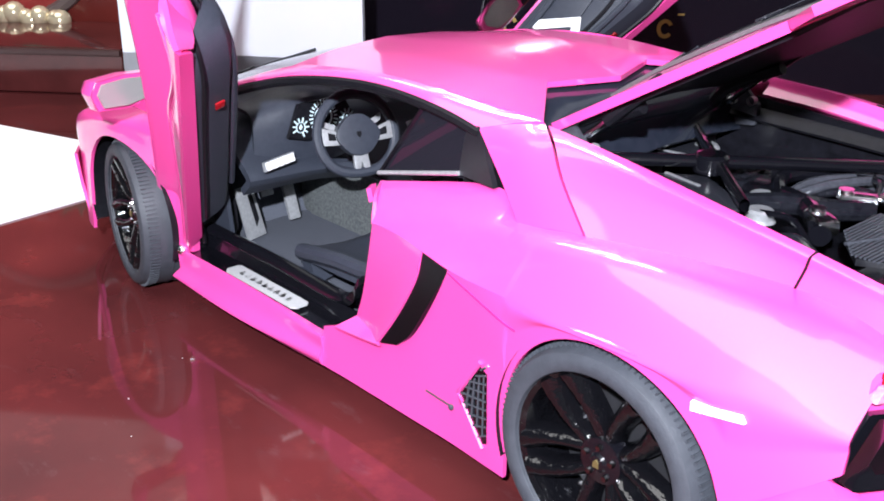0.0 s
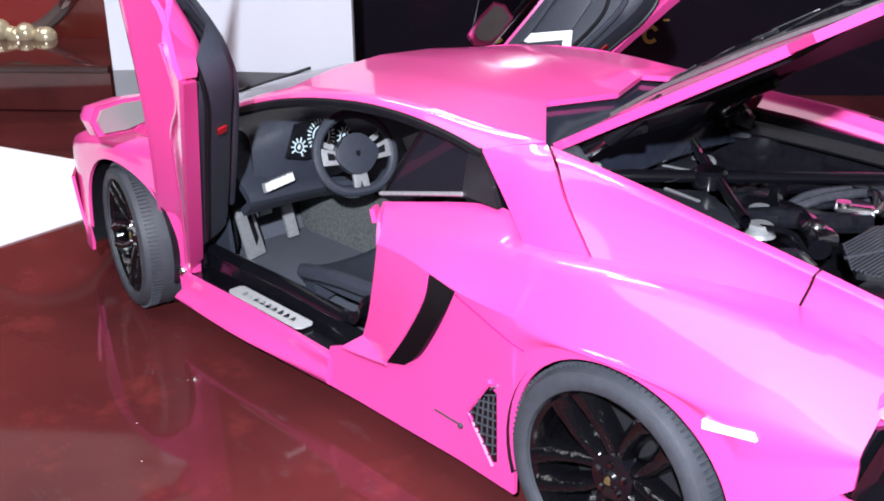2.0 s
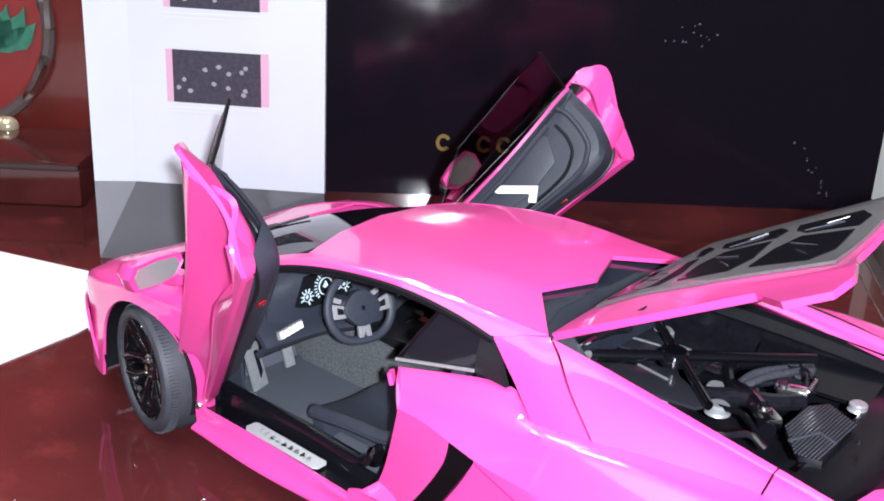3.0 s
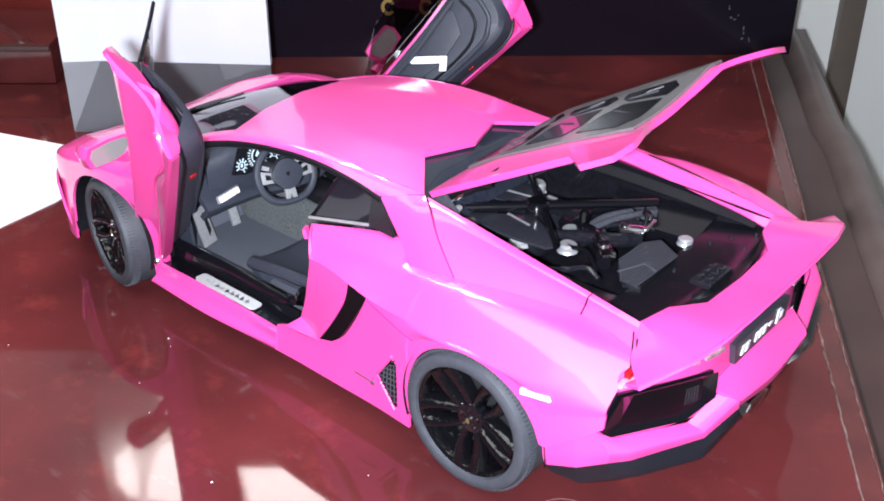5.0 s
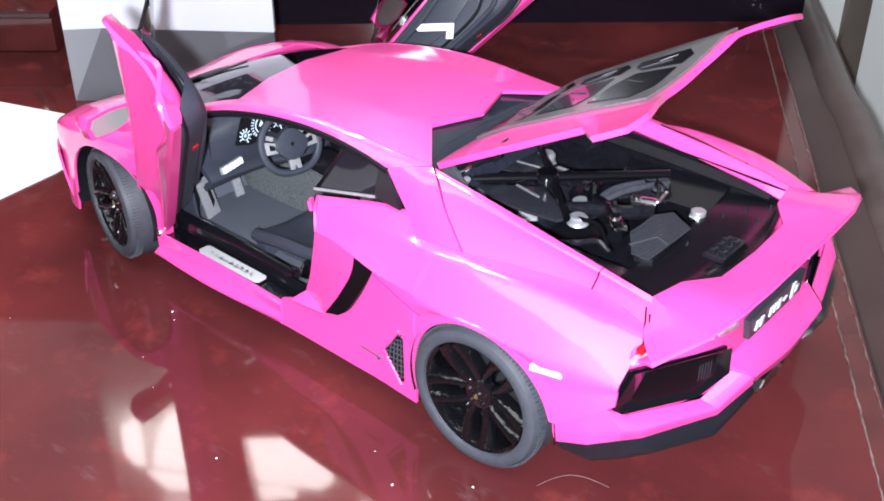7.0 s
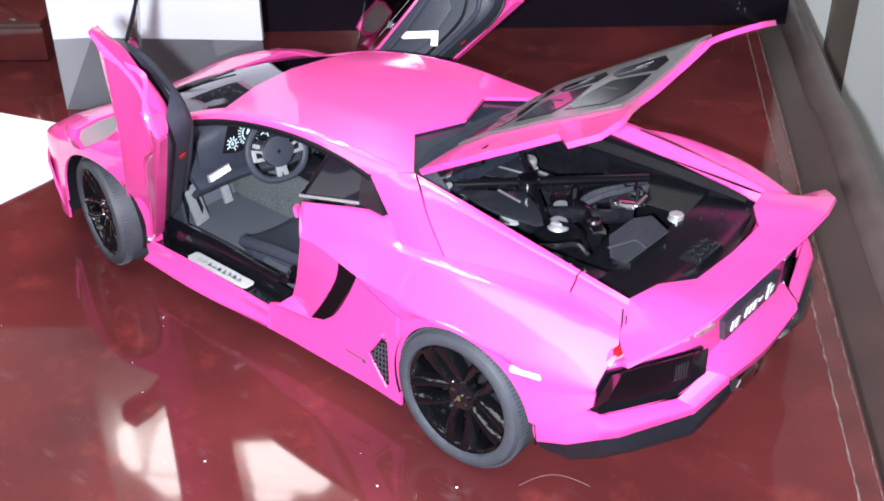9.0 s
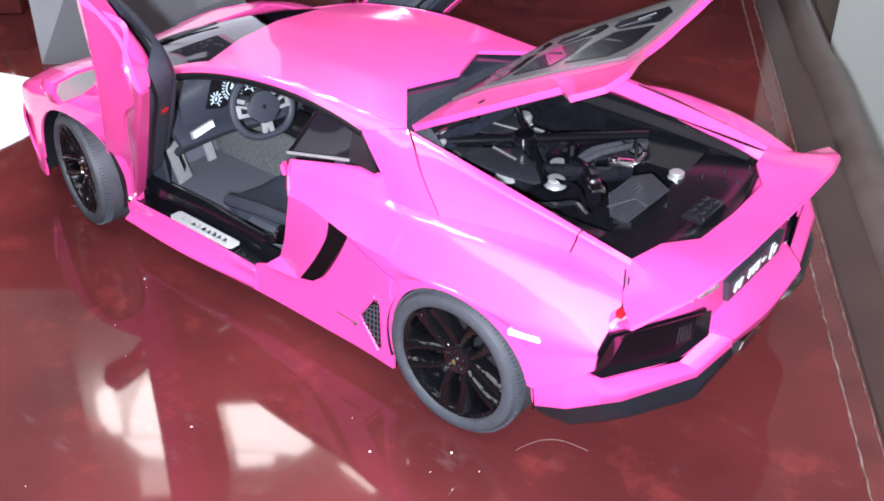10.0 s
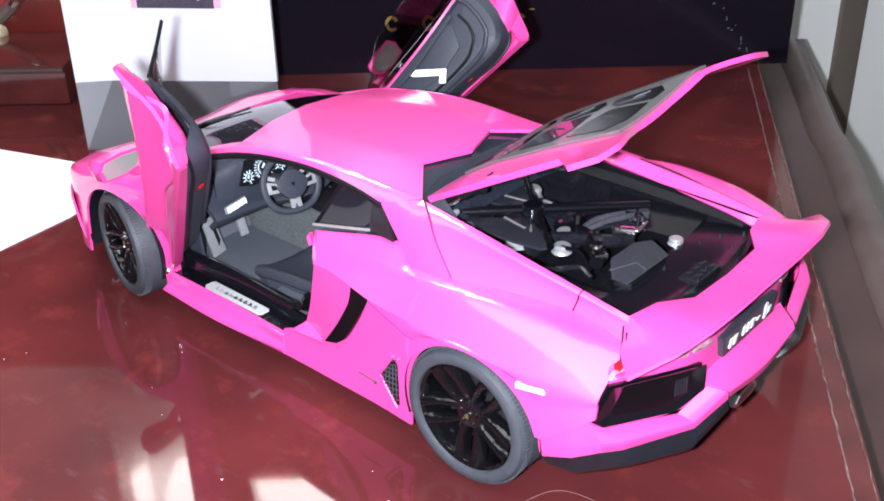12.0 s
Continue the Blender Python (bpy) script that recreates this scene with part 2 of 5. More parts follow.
def lathe(bm, profile, m, seg=48, close=False):
    """Turns (radius, height) pairs round the z axis of m."""
    rings = []
    for r, h in profile:
        rings.append([bm.verts.new(m @ Vector((r * math.cos(t), r * math.sin(t), h))) for t in np.linspace(0, 2 * math.pi, seg, endpoint=False)])
    if close:
        rings.append(rings[0])
    for a, b in zip(rings, rings[1:]):
        for i in range(seg):
            bm.faces.new((a[i], a[(i + 1) % seg], b[(i + 1) % seg], b[i]))
    return bm


def prism(bm, pts, depth, m=None):
    """A flat outline in the xy plane of m, drawn out to depth along its z."""
    m = m or Matrix()
    a = [bm.verts.new(m @ Vector((*p, 0))) for p in pts]
    b = [bm.verts.new(m @ Vector((*p, depth))) for p in pts]
    n = len(pts)
    bm.faces.new(a[::-1])
    bm.faces.new(b)
    for i in range(n):
        bm.faces.new((a[i], a[(i + 1) % n], b[(i + 1) % n], b[i]))
    return bm


def frame_m(o, xdir, ydir):
    """A frame at o from two directions."""
    x = Vector(xdir).normalized()
    z = x.cross(Vector(ydir)).normalized()
    y = z.cross(x)
    return Matrix(((x.x, y.x, z.x, o[0]), (x.y, y.y, z.y, o[1]), (x.z, y.z, z.z, o[2]), (0, 0, 0, 1)))


def part(name, bm, material, parent, label="", m=None, bevel=0.0, sharp=32):
    if m is not None:
        bmesh.ops.transform(bm, matrix=m, verts=bm.verts)
    bmesh.ops.recalc_face_normals(bm, faces=bm.faces)
    if bevel:
        es = [e for e in bm.edges if len(e.link_faces) == 2 and e.calc_face_angle(0) > 0.6]
        bmesh.ops.bevel(bm, geom=es, offset=bevel, segments=2, affect="EDGES", profile=0.7, clamp_overlap=True)
    for f in bm.faces:
        f.smooth = True
    for e in bm.edges:
        e.smooth = not (len(e.link_faces) == 2 and e.calc_face_angle(0) > radians(sharp))
    bmesh.ops.scale(bm, vec=(S, S, S), verts=bm.verts)
    me = bpy.data.meshes.new(name)
    bm.to_mesh(me)
    bm.free()
    me.materials.append(material)
    ob = new(name, me)
    ob.parent = parent
    return tagged(ob, label) if label else ob


def thing(name, label, category, at=(0, 0, 0), group="", kind=""):
    ob = new(name)
    ob.empty_display_size = 0.01
    return tagged(ob, label, category, group, kind)


def lone(name, bm, material, label, category, kind="", bevel=0.0):
    return tagged(part(name, bm, material, None, bevel=bevel), label, category, "", kind)


# ---- table, walls and backdrop ----
EDGE_A, EDGE_B = Vector((0.095, -5.2, 0)), Vector((-2.48, -0.85, 0))
ALONG = (EDGE_B - EDGE_A).normalized()      # along the table's edge, towards the camera
OUT = Vector((-abs(ALONG.y), -abs(ALONG.x), 0))   # from the table outwards
TM = Matrix(((ALONG.x, OUT.x, 0, EDGE_B.x), (ALONG.y, OUT.y, 0, EDGE_B.y), (0, 0, 1, 0), (0, 0, 0, 1)))
table = thing("table", "dark red lacquered wooden table with glossy worn top", "table")
part("tabletop", box(bmesh.new(), (0, -8.109, -0.35), (26, 15.982, 0.7)), TABLE, table, m=TM)
part("edge_band", box(bmesh.new(), (0, -0.0585, -0.348), (26, 0.117, 0.7)), WOOD_EDGE, table, "red wooden border of the table", m=TM)
rng = random.Random(3)
bm = bmesh.new()
pts = [(a, -0.112 + rng.uniform(-0.004, 0.004)) for a in np.linspace(-5.3, 3.4, 200)]
prism(bm, pts + [(a, b - 0.004 - rng.uniform(0, 0.010)) for a, b in pts[::-1]], 0.005, Matrix.Translation((0, 0, 0.0)))
part("worn_line", bm, INLAY, table, "pale worn line along the border", m=TM)
bm = bmesh.new()
pts = [(a, -0.012 + rng.uniform(-0.004, 0.003)) for a in np.linspace(-6, 3.0, 160)]
prism(bm, pts + [(a, b - 0.002 - rng.uniform(0, 0.010)) for a, b in pts[::-1]], 0.008, Matrix.Translation((0, 0, 0.0)))
part("worn_edge", bm, INLAY, table, "pale rubbed edge", m=TM)
lone("floor", box(bmesh.new(), (0, 0, -13.7), (160, 160, 0.4)), DARKWOOD, "dark floor under the table", "floor", "structure")

# dust and flecks lying on the table
for k in range(40):
    a, b = rng.uniform(-2.3, 2.2), rng.uniform(1.1, 2.9)
    if k > 32:
        a, b = rng.uniform(-2.6, 0.5), -rng.uniform(1.2, 3.2)
    r = rng.choice((0.003, 0.003, 0.004, 0.006))
    bm = bmesh.new()
    bmesh.ops.create_icosphere(bm, subdivisions=1, radius=r, matrix=Matrix.Translation((a, b, r * 0.4)) @ Matrix.Rotation(rng.uniform(0, 3), 4, "Z") @ Matrix.Diagonal((1, rng.uniform(0.5, 1), 0.5, 1)))
    lone("dust_fleck", bm, WHITE, "tiny white dust fleck lying on the table", "dust")["group"] = "dust on the table"
for p, q, c in (((-1.677, 0.939), (-1.923, 0.742), -0.072), ((-1.9, 1.55), (-2.05, 1.3), 0.05)):
    bm = bmesh.new()
    n = Vector((q[1] - p[1], p[0] - q[0], 0)).normalized()
    pts = [Vector((*p, 0.006)).lerp(Vector((*q, 0.006)), t) + n * c * math.sin(math.pi * t) for t in np.linspace(0, 1, 14)]
    tube(bm, pts, 0.0011, 5)
    lone("hair", bm, HAIR, "thin pale hair lying on the table", "hair")


def white_box():
    t = thing("white_carton", "tall white printed carton standing behind the car", "carton")
    fold, end, left, foot = Vector((3.469, -0.448, 0)), Vector((2.394, -1.245, 0)), Vector((3.66, -0.235, 0)), Vector((3.616, -0.211, 0))
    m = frame_m(fold, end - fold, (0, 0, 1))
    w = (end - fold).length
    front = prism(bmesh.new(), [(0, 0.56), (w, 0.56), (w, 2.5), (0, 2.5)], -0.05, m)
    part("front_face", front, CARD, t, "glossy white printed face")
    ml = frame_m(left, fold - left, (0, 0, 1))
    wl = (fold - left).length
    part("side_face", prism(bmesh.new(), [(0, 0.56), (wl, 0.56), (wl, 2.5), (0, 2.5)], -0.05, ml), CARD, t)
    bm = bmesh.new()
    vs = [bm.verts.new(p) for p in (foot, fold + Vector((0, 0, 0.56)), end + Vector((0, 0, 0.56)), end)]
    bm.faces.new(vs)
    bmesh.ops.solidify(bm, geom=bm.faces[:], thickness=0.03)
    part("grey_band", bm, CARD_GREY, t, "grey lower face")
    # lower part of the side face: its shade is put into the grey
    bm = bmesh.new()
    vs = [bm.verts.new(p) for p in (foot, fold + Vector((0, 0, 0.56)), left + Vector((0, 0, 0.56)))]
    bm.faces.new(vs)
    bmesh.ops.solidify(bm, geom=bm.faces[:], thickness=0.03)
    part("shaded_side_foot", bm, CARD_SHADED, t, "lower part of the side face, its shade in the light grey colour")
    for z0, z1, pinkish in ((1.15, 1.51, True), (1.79, 2.15, True)):
        part("printed_photo", prism(bmesh.new(), [(0.296, z0), (0.90, z0 - 0.005), (0.90, z1 - 0.003), (0.296, z1)], 0.004, m), PRINT_DARK, t, "dark printed photograph with pale marks")
        for a, b in ((0.25, 0.296), (0.90, 0.955)):
            part("photo_edge", prism(bmesh.new(), [(a, z0), (b, z0), (b, z1), (a, z1)], 0.004, m), PRINT_PINK, t, "pink edge of the photograph")
        for k in range(12):
            a, b = rng.uniform(0.33, 0.8), rng.uniform(z0 + 0.04, z1 - 0.1)
            part("photo_mark", prism(bmesh.new(), [(a + rng.uniform(0.010, 0.022) * math.cos(q), b + 0.016 * math.sin(q)) for q in np.linspace(0, 5.6, 8)], 0.008, m), PRINT_PALE, t)
        for k in range(2):
            part("caption_line", prism(bmesh.new(), [(0.25, z0 - 0.035 - 0.03 * k), (0.9 - 0.25 * k, z0 - 0.035 - 0.03 * k), (0.9 - 0.25 * k, z0 - 0.047 - 0.03 * k), (0.25, z0 - 0.047 - 0.03 * k)], 0.004, m), PRINT_GREY, t, "faint grey caption line")
    return t


white_box()


def black_box():
    t = thing("black_carton", "large glossy black packaging carton with gold marks", "carton")
    p, q = Vector((2.136, -3.905, 0)), Vector((0.098, -5.72, 0))
    m = frame_m(p, q - p, (0, 0, 1))
    part("carton", prism(bmesh.new(), [(-3.2, 0), (2.73, 0), (2.73, 5.0), (-3.2, 5.0)], -2.2, m), BOX_BLACK, t)
    # gold marks without letters
    for a in (-1.09, -0.74, -0.57, 0.12):
        ring = [(a + 0.065 * math.cos(k), 0.48 + 0.075 * math.sin(k)) for k in np.linspace(0.5, 5.6, 14)]
        inner = [(a + 0.035 * math.cos(k), 0.48 + 0.045 * math.sin(k)) for k in np.linspace(5.6, 0.5, 14)]
        part("gold_mark", prism(bmesh.new(), ring + inner, 0.006, m), GOLD, t, "gold printed mark")
    part("trade_mark_bar", prism(bmesh.new(), [(0.21, 0.585), (0.26, 0.585), (0.26, 0.60), (0.21, 0.60)], 0.006, m), GOLD, t)
    for k in range(26):
        a, b = rng.gauss(0.95, 0.12), rng.gauss(1.45, 0.07)
        if k > 12:
            b = rng.uniform(0.1, 0.6)
            a = 2.42 - b * 0.75 + rng.gauss(0, 0.03)
        part("scuff", prism(bmesh.new(), [(a, b), (a + rng.uniform(0.008, 0.03), b + 0.008), (a + 0.008, b + rng.uniform(0.01, 0.03))], 0.004, m), SCUFF, t, "small pale scuff")
    return t


black_box()
pap = bmesh.new()
prism(pap, [(2.74, 0.20), (2.62, 0.60), (2.55, 1.16), (2.0, 4.3), (5.4, 4.8), (6.0, 0.85), (4.2, 0.26), (3.35, -0.02)], 0.012)
lone("paper_sheet", pap, PAPER, "white sheet of paper lying flat on the table", "paper")


def bench():
    t = thing("bench", "dark brown wooden bench with rounded back rail beside the table", "bench")
    part("seat", box(bmesh.new(), (-1.5, 0.42, -0.75), (13, 0.76, 0.5), TM), DARKWOOD, t)
    rail = [(-8.6, 0.46, -0.60), (-7.8, 0.53, -0.56), (-6.9, 0.595, -0.557), (-6.0, 0.615, -0.557), (-5.0, 0.62, -0.557), (-4.4, 0.67, -0.557), (-3.3, 0.67, -0.557), (0, 0.67, -0.557), (4, 0.67, -0.557)]
    part("back_rail", tube(bmesh.new(), [TM @ Vector(p) for p in cr(rail, 60)], 0.17, 16), DARKWOOD2, t, "rounded brown rail")
    part("pale_edge", box(bmesh.new(), (-1.5, 0.545, -0.49), (12, 0.022, 0.03), TM), INLAY, t, "pale rubbed edge line")
    part("apron", box(bmesh.new(), (-1.5, 0.07, -0.6), (13, 0.08, 0.6), TM), DARKWOOD, t)
    return t


bench()
WM = frame_m((1.0, -9.9, 0), (-0.75, -0.66, 0), (0, 0, 1))
lone("wall_back", box(bmesh.new(), (2, 10, -0.3), (40, 48, 0.4), WM), WALL, "pale grey painted wall", "wall", "structure")
lone("trim", box(bmesh.new(), (0.0, 10, -0.02), (0.31, 48, 0.16), WM, 0.03), BROWN_TRIM, "brown vertical wooden strip on the wall", "trim", "structure")


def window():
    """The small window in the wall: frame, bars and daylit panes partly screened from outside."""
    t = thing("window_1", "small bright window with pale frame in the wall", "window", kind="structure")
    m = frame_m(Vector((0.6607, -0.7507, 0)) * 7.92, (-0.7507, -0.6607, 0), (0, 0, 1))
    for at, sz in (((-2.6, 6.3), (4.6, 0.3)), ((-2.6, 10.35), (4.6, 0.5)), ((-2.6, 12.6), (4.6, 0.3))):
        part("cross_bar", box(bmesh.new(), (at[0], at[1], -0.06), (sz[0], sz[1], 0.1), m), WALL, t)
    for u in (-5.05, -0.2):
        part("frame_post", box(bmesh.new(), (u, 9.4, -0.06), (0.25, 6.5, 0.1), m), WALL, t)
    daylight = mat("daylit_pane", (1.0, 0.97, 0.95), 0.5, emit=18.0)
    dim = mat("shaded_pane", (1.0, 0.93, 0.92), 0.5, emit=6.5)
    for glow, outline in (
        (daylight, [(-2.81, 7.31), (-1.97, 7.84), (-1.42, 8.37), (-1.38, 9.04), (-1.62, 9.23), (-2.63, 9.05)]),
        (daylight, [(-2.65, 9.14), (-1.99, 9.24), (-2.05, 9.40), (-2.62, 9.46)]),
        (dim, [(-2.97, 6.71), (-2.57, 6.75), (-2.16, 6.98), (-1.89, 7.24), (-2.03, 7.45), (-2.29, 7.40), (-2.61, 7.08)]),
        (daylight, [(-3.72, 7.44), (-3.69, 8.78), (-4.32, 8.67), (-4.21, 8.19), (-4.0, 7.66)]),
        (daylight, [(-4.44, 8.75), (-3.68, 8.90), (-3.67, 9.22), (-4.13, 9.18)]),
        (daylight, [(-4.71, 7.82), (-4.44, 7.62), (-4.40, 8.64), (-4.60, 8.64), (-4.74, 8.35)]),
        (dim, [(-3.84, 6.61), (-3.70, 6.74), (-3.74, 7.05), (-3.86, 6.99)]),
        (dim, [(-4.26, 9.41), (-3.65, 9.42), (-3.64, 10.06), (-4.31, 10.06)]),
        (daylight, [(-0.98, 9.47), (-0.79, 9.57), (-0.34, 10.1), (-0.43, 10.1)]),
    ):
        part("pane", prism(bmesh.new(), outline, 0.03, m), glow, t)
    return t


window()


def cabinet():
    """A carved red cabinet with a round inlaid panel, beyond the far end of the table."""
    t = thing("cabinet", "dark red carved wooden cabinet with inlaid round panel", "cabinet")
    m = frame_m((6.27, -0.74, 0.24), (-0.76, -0.65, 0), (0, 0, 1))
    part("carcass", box(bmesh.new(), (0.2, 1.475, -0.6), (7, 3.85, 1.0), m), CABINET, t)
    part("base_moulding", box(bmesh.new(), (0.2, -0.52, -0.02), (7, 0.1, 0.3), m, 0.04), CABINET, t)
    part("plinth", box(bmesh.new(), (0.2, -1.2, -0.5), (7, 1.4, 0.9), m), DARKWOOD, t)
    part("base_step", box(bmesh.new(), (-1.0, -0.055, 0.50), (4.4, 0.36, 1.1), m, 0.03), WOOD_EDGE, t, "projecting lower step of the cabinet")
    part("step_moulding", box(bmesh.new(), (-1.0, 0.09, 1.06), (4.4, 0.05, 0.06), m, 0.015), DARKWOOD, t)
    c = (-0.25, 1.0)
    part("round_panel", lathe(bmesh.new(), [(0.0005, 0.0), (0.86, 0.0), (0.87, -0.05)], m @ Matrix.Translation((*c, -0.06)), 48), CABINET_RED, t, "bright red round inlay")
    part("panel_rim", tube(bmesh.new(), [m @ Vector((c[0] + 0.9 * math.cos(k), c[1] + 0.9 * math.sin(k), -0.06)) for k in np.linspace(0, 2 * math.pi, 49)], 0.06, 8), DARKWOOD2, t, "dark metal rim")
    bm = bmesh.new()
    tube(bm, [m @ Vector((c[0] + 0.9 * math.cos(k), c[1] + 0.9 * math.sin(k), 0.0)) for k in np.linspace(-0.75, -0.25, 10)], [0.03, 0.05, 0.06, 0.06, 0.06, 0.06, 0.06, 0.06, 0.05, 0.03], 8)
    part("metal_hook", bm, CHROME, t, "polished metal hook on the rim")
    for k in range(9):
        a, b = c[0] + 0.22 + rng.gauss(0, 0.2), c[1] - 0.82 + rng.gauss(0, 0.1)
        bm = bmesh.new()
        bmesh.ops.create_uvsphere(bm, u_segments=14, v_segments=8, radius=rng.uniform(0.07, 0.1), matrix=m @ Matrix.Translation((a, b, 0.05)))
        part("pearl", bm, PEARL, t, "golden pearl-like knob")
    for k in range(9):
        a0 = math.pi * (0.2 + 0.9 * k / 8)
        bm = bmesh.new()
        o = Vector((c[0] + 0.46, c[1] - 0.22, 0.0))
        d = Vector((math.cos(a0), math.sin(a0), 0))
        e = Vector((-d.y, d.x, 0))
        L = 0.42 + 0.12 * rng.random()
        pts = [o + d * L * u + e * 0.10 * math.sin(math.pi * min(u * 1.1, 1)) * (1 if s > 0 else -1) + e * rng.uniform(-0.02, 0.02) for s in (1, -1) for u in (np.linspace(0, 1, 7) if s > 0 else np.linspace(1, 0, 7)[1:-1])]
        prism(bm, [(p.x, p.y) for p in pts], 0.02, m @ Matrix.Translation((0, 0, -0.05)))
        part("leaf", bm, LEAF, t, "green inlaid leaf")
    return t


cabinet()

# the rest of the room: ceiling and walls out of view
lone("ceiling", box(bmesh.new(), (0, 0, 34), (160, 160, 0.4)), ROOM, "plain ceiling", "ceiling", "structure")
for nm, at, sz in (("wall_south", (-45, 0, 10), (0.4, 160, 48)), ("wall_west", (0, 50, 10), (160, 0.4, 48)), ("wall_north", (60, 0, 10), (0.4, 160, 48))):
    lone(nm, box(bmesh.new(), at, sz), ROOM, "plain pale room wall", "wall", "structure")

# ---- the car ----
car = thing("model_car", "pink model sports car with doors and engine cover open", "model car")
ARCH_R, ARCH_F = (-1.378, 0.355, 0.380), (1.40, 0.335, 0.362)


def smooth(x, xs, vs):
    """Smooth interpolation over falling xs."""
    xs = list(xs)
    x = max(min(x, xs[0]), xs[-1])
    i = next((k for k in range(len(xs) - 1) if x >= xs[k + 1]), len(xs) - 2)
    h = xs[i] - xs[i + 1]
    t = (xs[i] - x) / h
    a, b = vs[i], vs[i + 1]
    ma = (vs[i + 1] - vs[i - 1]) / (xs[i - 1] - xs[i + 1]) if i > 0 else (b - a) / h
    mb = (vs[i + 2] - vs[i]) / (xs[i] - xs[i + 2]) if i + 2 < len(xs) else (b - a) / h
    return (2 * t**3 - 3 * t * t + 1) * a + (t**3 - 2 * t * t + t) * h * ma + (3 * t * t - 2 * t**3) * b + (t**3 - t * t) * h * mb


QX = [-0.20, -0.55, -0.75, -1.0, -1.35, -1.66, -1.85, -2.03]
# lines along the flank: shoulder crease, crown of the haunch, seam under the cabin
X2, Y2, Z2 = [-0.247, -0.40, -0.563, -0.74, -1.0, -1.35, -1.66, -1.85, -2.03], [0.855, 0.876, 0.914, 0.950, 0.984, 1.010, 1.0, 0.972, 0.94], [0.726, 0.738, 0.738, 0.733, 0.745, 0.762, 0.762, 0.757, 0.75]
X3, Y3, Z3 = [-0.16, -0.29, -0.56, -0.72, -0.885, -1.10, -1.35, -1.66, -1.85, -2.03], [0.765, 0.79, 0.792, 0.80, 0.825, 0.862, 0.872, 0.850, 0.82, 0.785], [0.776, 0.777, 0.826, 0.848, 0.870, 0.900, 0.922, 0.912, 0.890, 0.856]
X4, Y4, Z4 = [-0.098, -0.30, -0.50, -0.64, -0.72, -0.855, -1.11, -1.40, -1.69, -1.85, -2.03], [0.69, 0.675, 0.66, 0.66, 0.672, 0.695, 0.705, 0.675, 0.635, 0.645, 0.70], [0.805, 0.85, 0.893, 0.915, 0.912, 0.896, 0.902, 0.910, 0.906, 0.896, 0.868]


def arch(x, a, low):
    cx, cz, r = a
    return max(low, cz + math.sqrt(r * r - (x - cx) ** 2)) if abs(x - cx) < r else low


def quarter(x, n):
    """The flank's section at x, from its lower edge to the shoulder crease."""
    z0 = arch(x, ARCH_R, 0.13 if x > ARCH_R[0] else 0.445 + 0.84 * max(0, -1.785 - x))
    y2, z2 = smooth(x, X2, Y2), smooth(x, X2, Z2)
    y0 = smooth(x, QX, [0.935, 0.945, 0.95, 0.968, 0.985, 0.992, 1.002, 1.05])
    full = cr([(x, y0, 0.13), (x, y0 + (y2 - y0) * 0.42, 0.13 + (z2 - 0.13) * 0.55), (x, y2, z2)], 41)
    z = np.linspace(min(z0, z2 - 0.01), z2, n)
    return np.stack([np.full(n, x), np.interp(z, full[:, 2], full[:, 1]), z], 1)


def haunch(x, n):
    """The section at x from its lower edge over the shoulder, sharp at the door and rounder to the rear."""
    low, a = quarter(x, n), quarter(x, 3)
    p3, p4 = (x, smooth(x, X3, Y3), smooth(x, X3, Z3)), (x, smooth(x, X4, Y4), smooth(x, X4, Z4))
    hard = np.vstack([low, facet([a[2], p3, p4], 13)[1:]])
    soft = cr([*a, p3, p4], 241)
    soft = np.vstack([soft[np.round(np.linspace(0, 120, n)).astype(int)], soft[120::10][1:]])
    w = max(0.0, min(1.0, (-0.73 - x) / 0.5))
    w = w * w * (3 - 2 * w)
    return hard * (1 - w) + soft * w


def flank_y(x, z):
    s = haunch(x, 42)[:42]
    return float(np.interp(z, s[:, 2], s[:, 1]))


def lift(rows):
    """Roof and rail points, raised a little above the beltline."""
    out = []
    for r in rows:
        q = []
        for x, y, z in r:
            k = float(np.interp(x, [-2.0, -1.65, 0.3, 1.3], [0, 1, 1, 0]) * np.interp(z, [0.91, 1.04], [0, 1]))
            q.append((x - 0.06 * k, y * (1 + 0.115 * k), z + 0.045 * k))
        out.append(q)
    return out


NV = 32
FRONT_Z, FRONT_X = [0.13, 0.29, 0.318, 0.332, 0.35, 0.385, 0.44, 0.58, 0.71, 0.733], [-0.03, -0.04, -0.12, -0.25, -0.38, -0.48, -0.54, -0.632, -0.71, -0.724]
zs = quarter(-0.5, NV)[:, 2]
us = np.r_[np.linspace(0, 0.30, 18), np.linspace(0.305, 1.0, 110)]


def shelf(u, v):
    """The body's upper side behind the door: u from its front to the haunch, v from the crease inwards."""
    c = smooth(v, [1.0, 0.5, 0.0], [-0.098, -0.16, -0.247])
    x = c + (-0.724 - c) * u
    a, b, d = (smooth(x, X2, Y2), smooth(x, X2, Z2)), (smooth(x, X3, Y3), smooth(x, X3, Z3)), (smooth(x, X4, Y4), smooth(x, X4, Z4))
    return facet([(x, *a), (x, *b), (x, *d)], 13)[min(12, round(v * 12))]


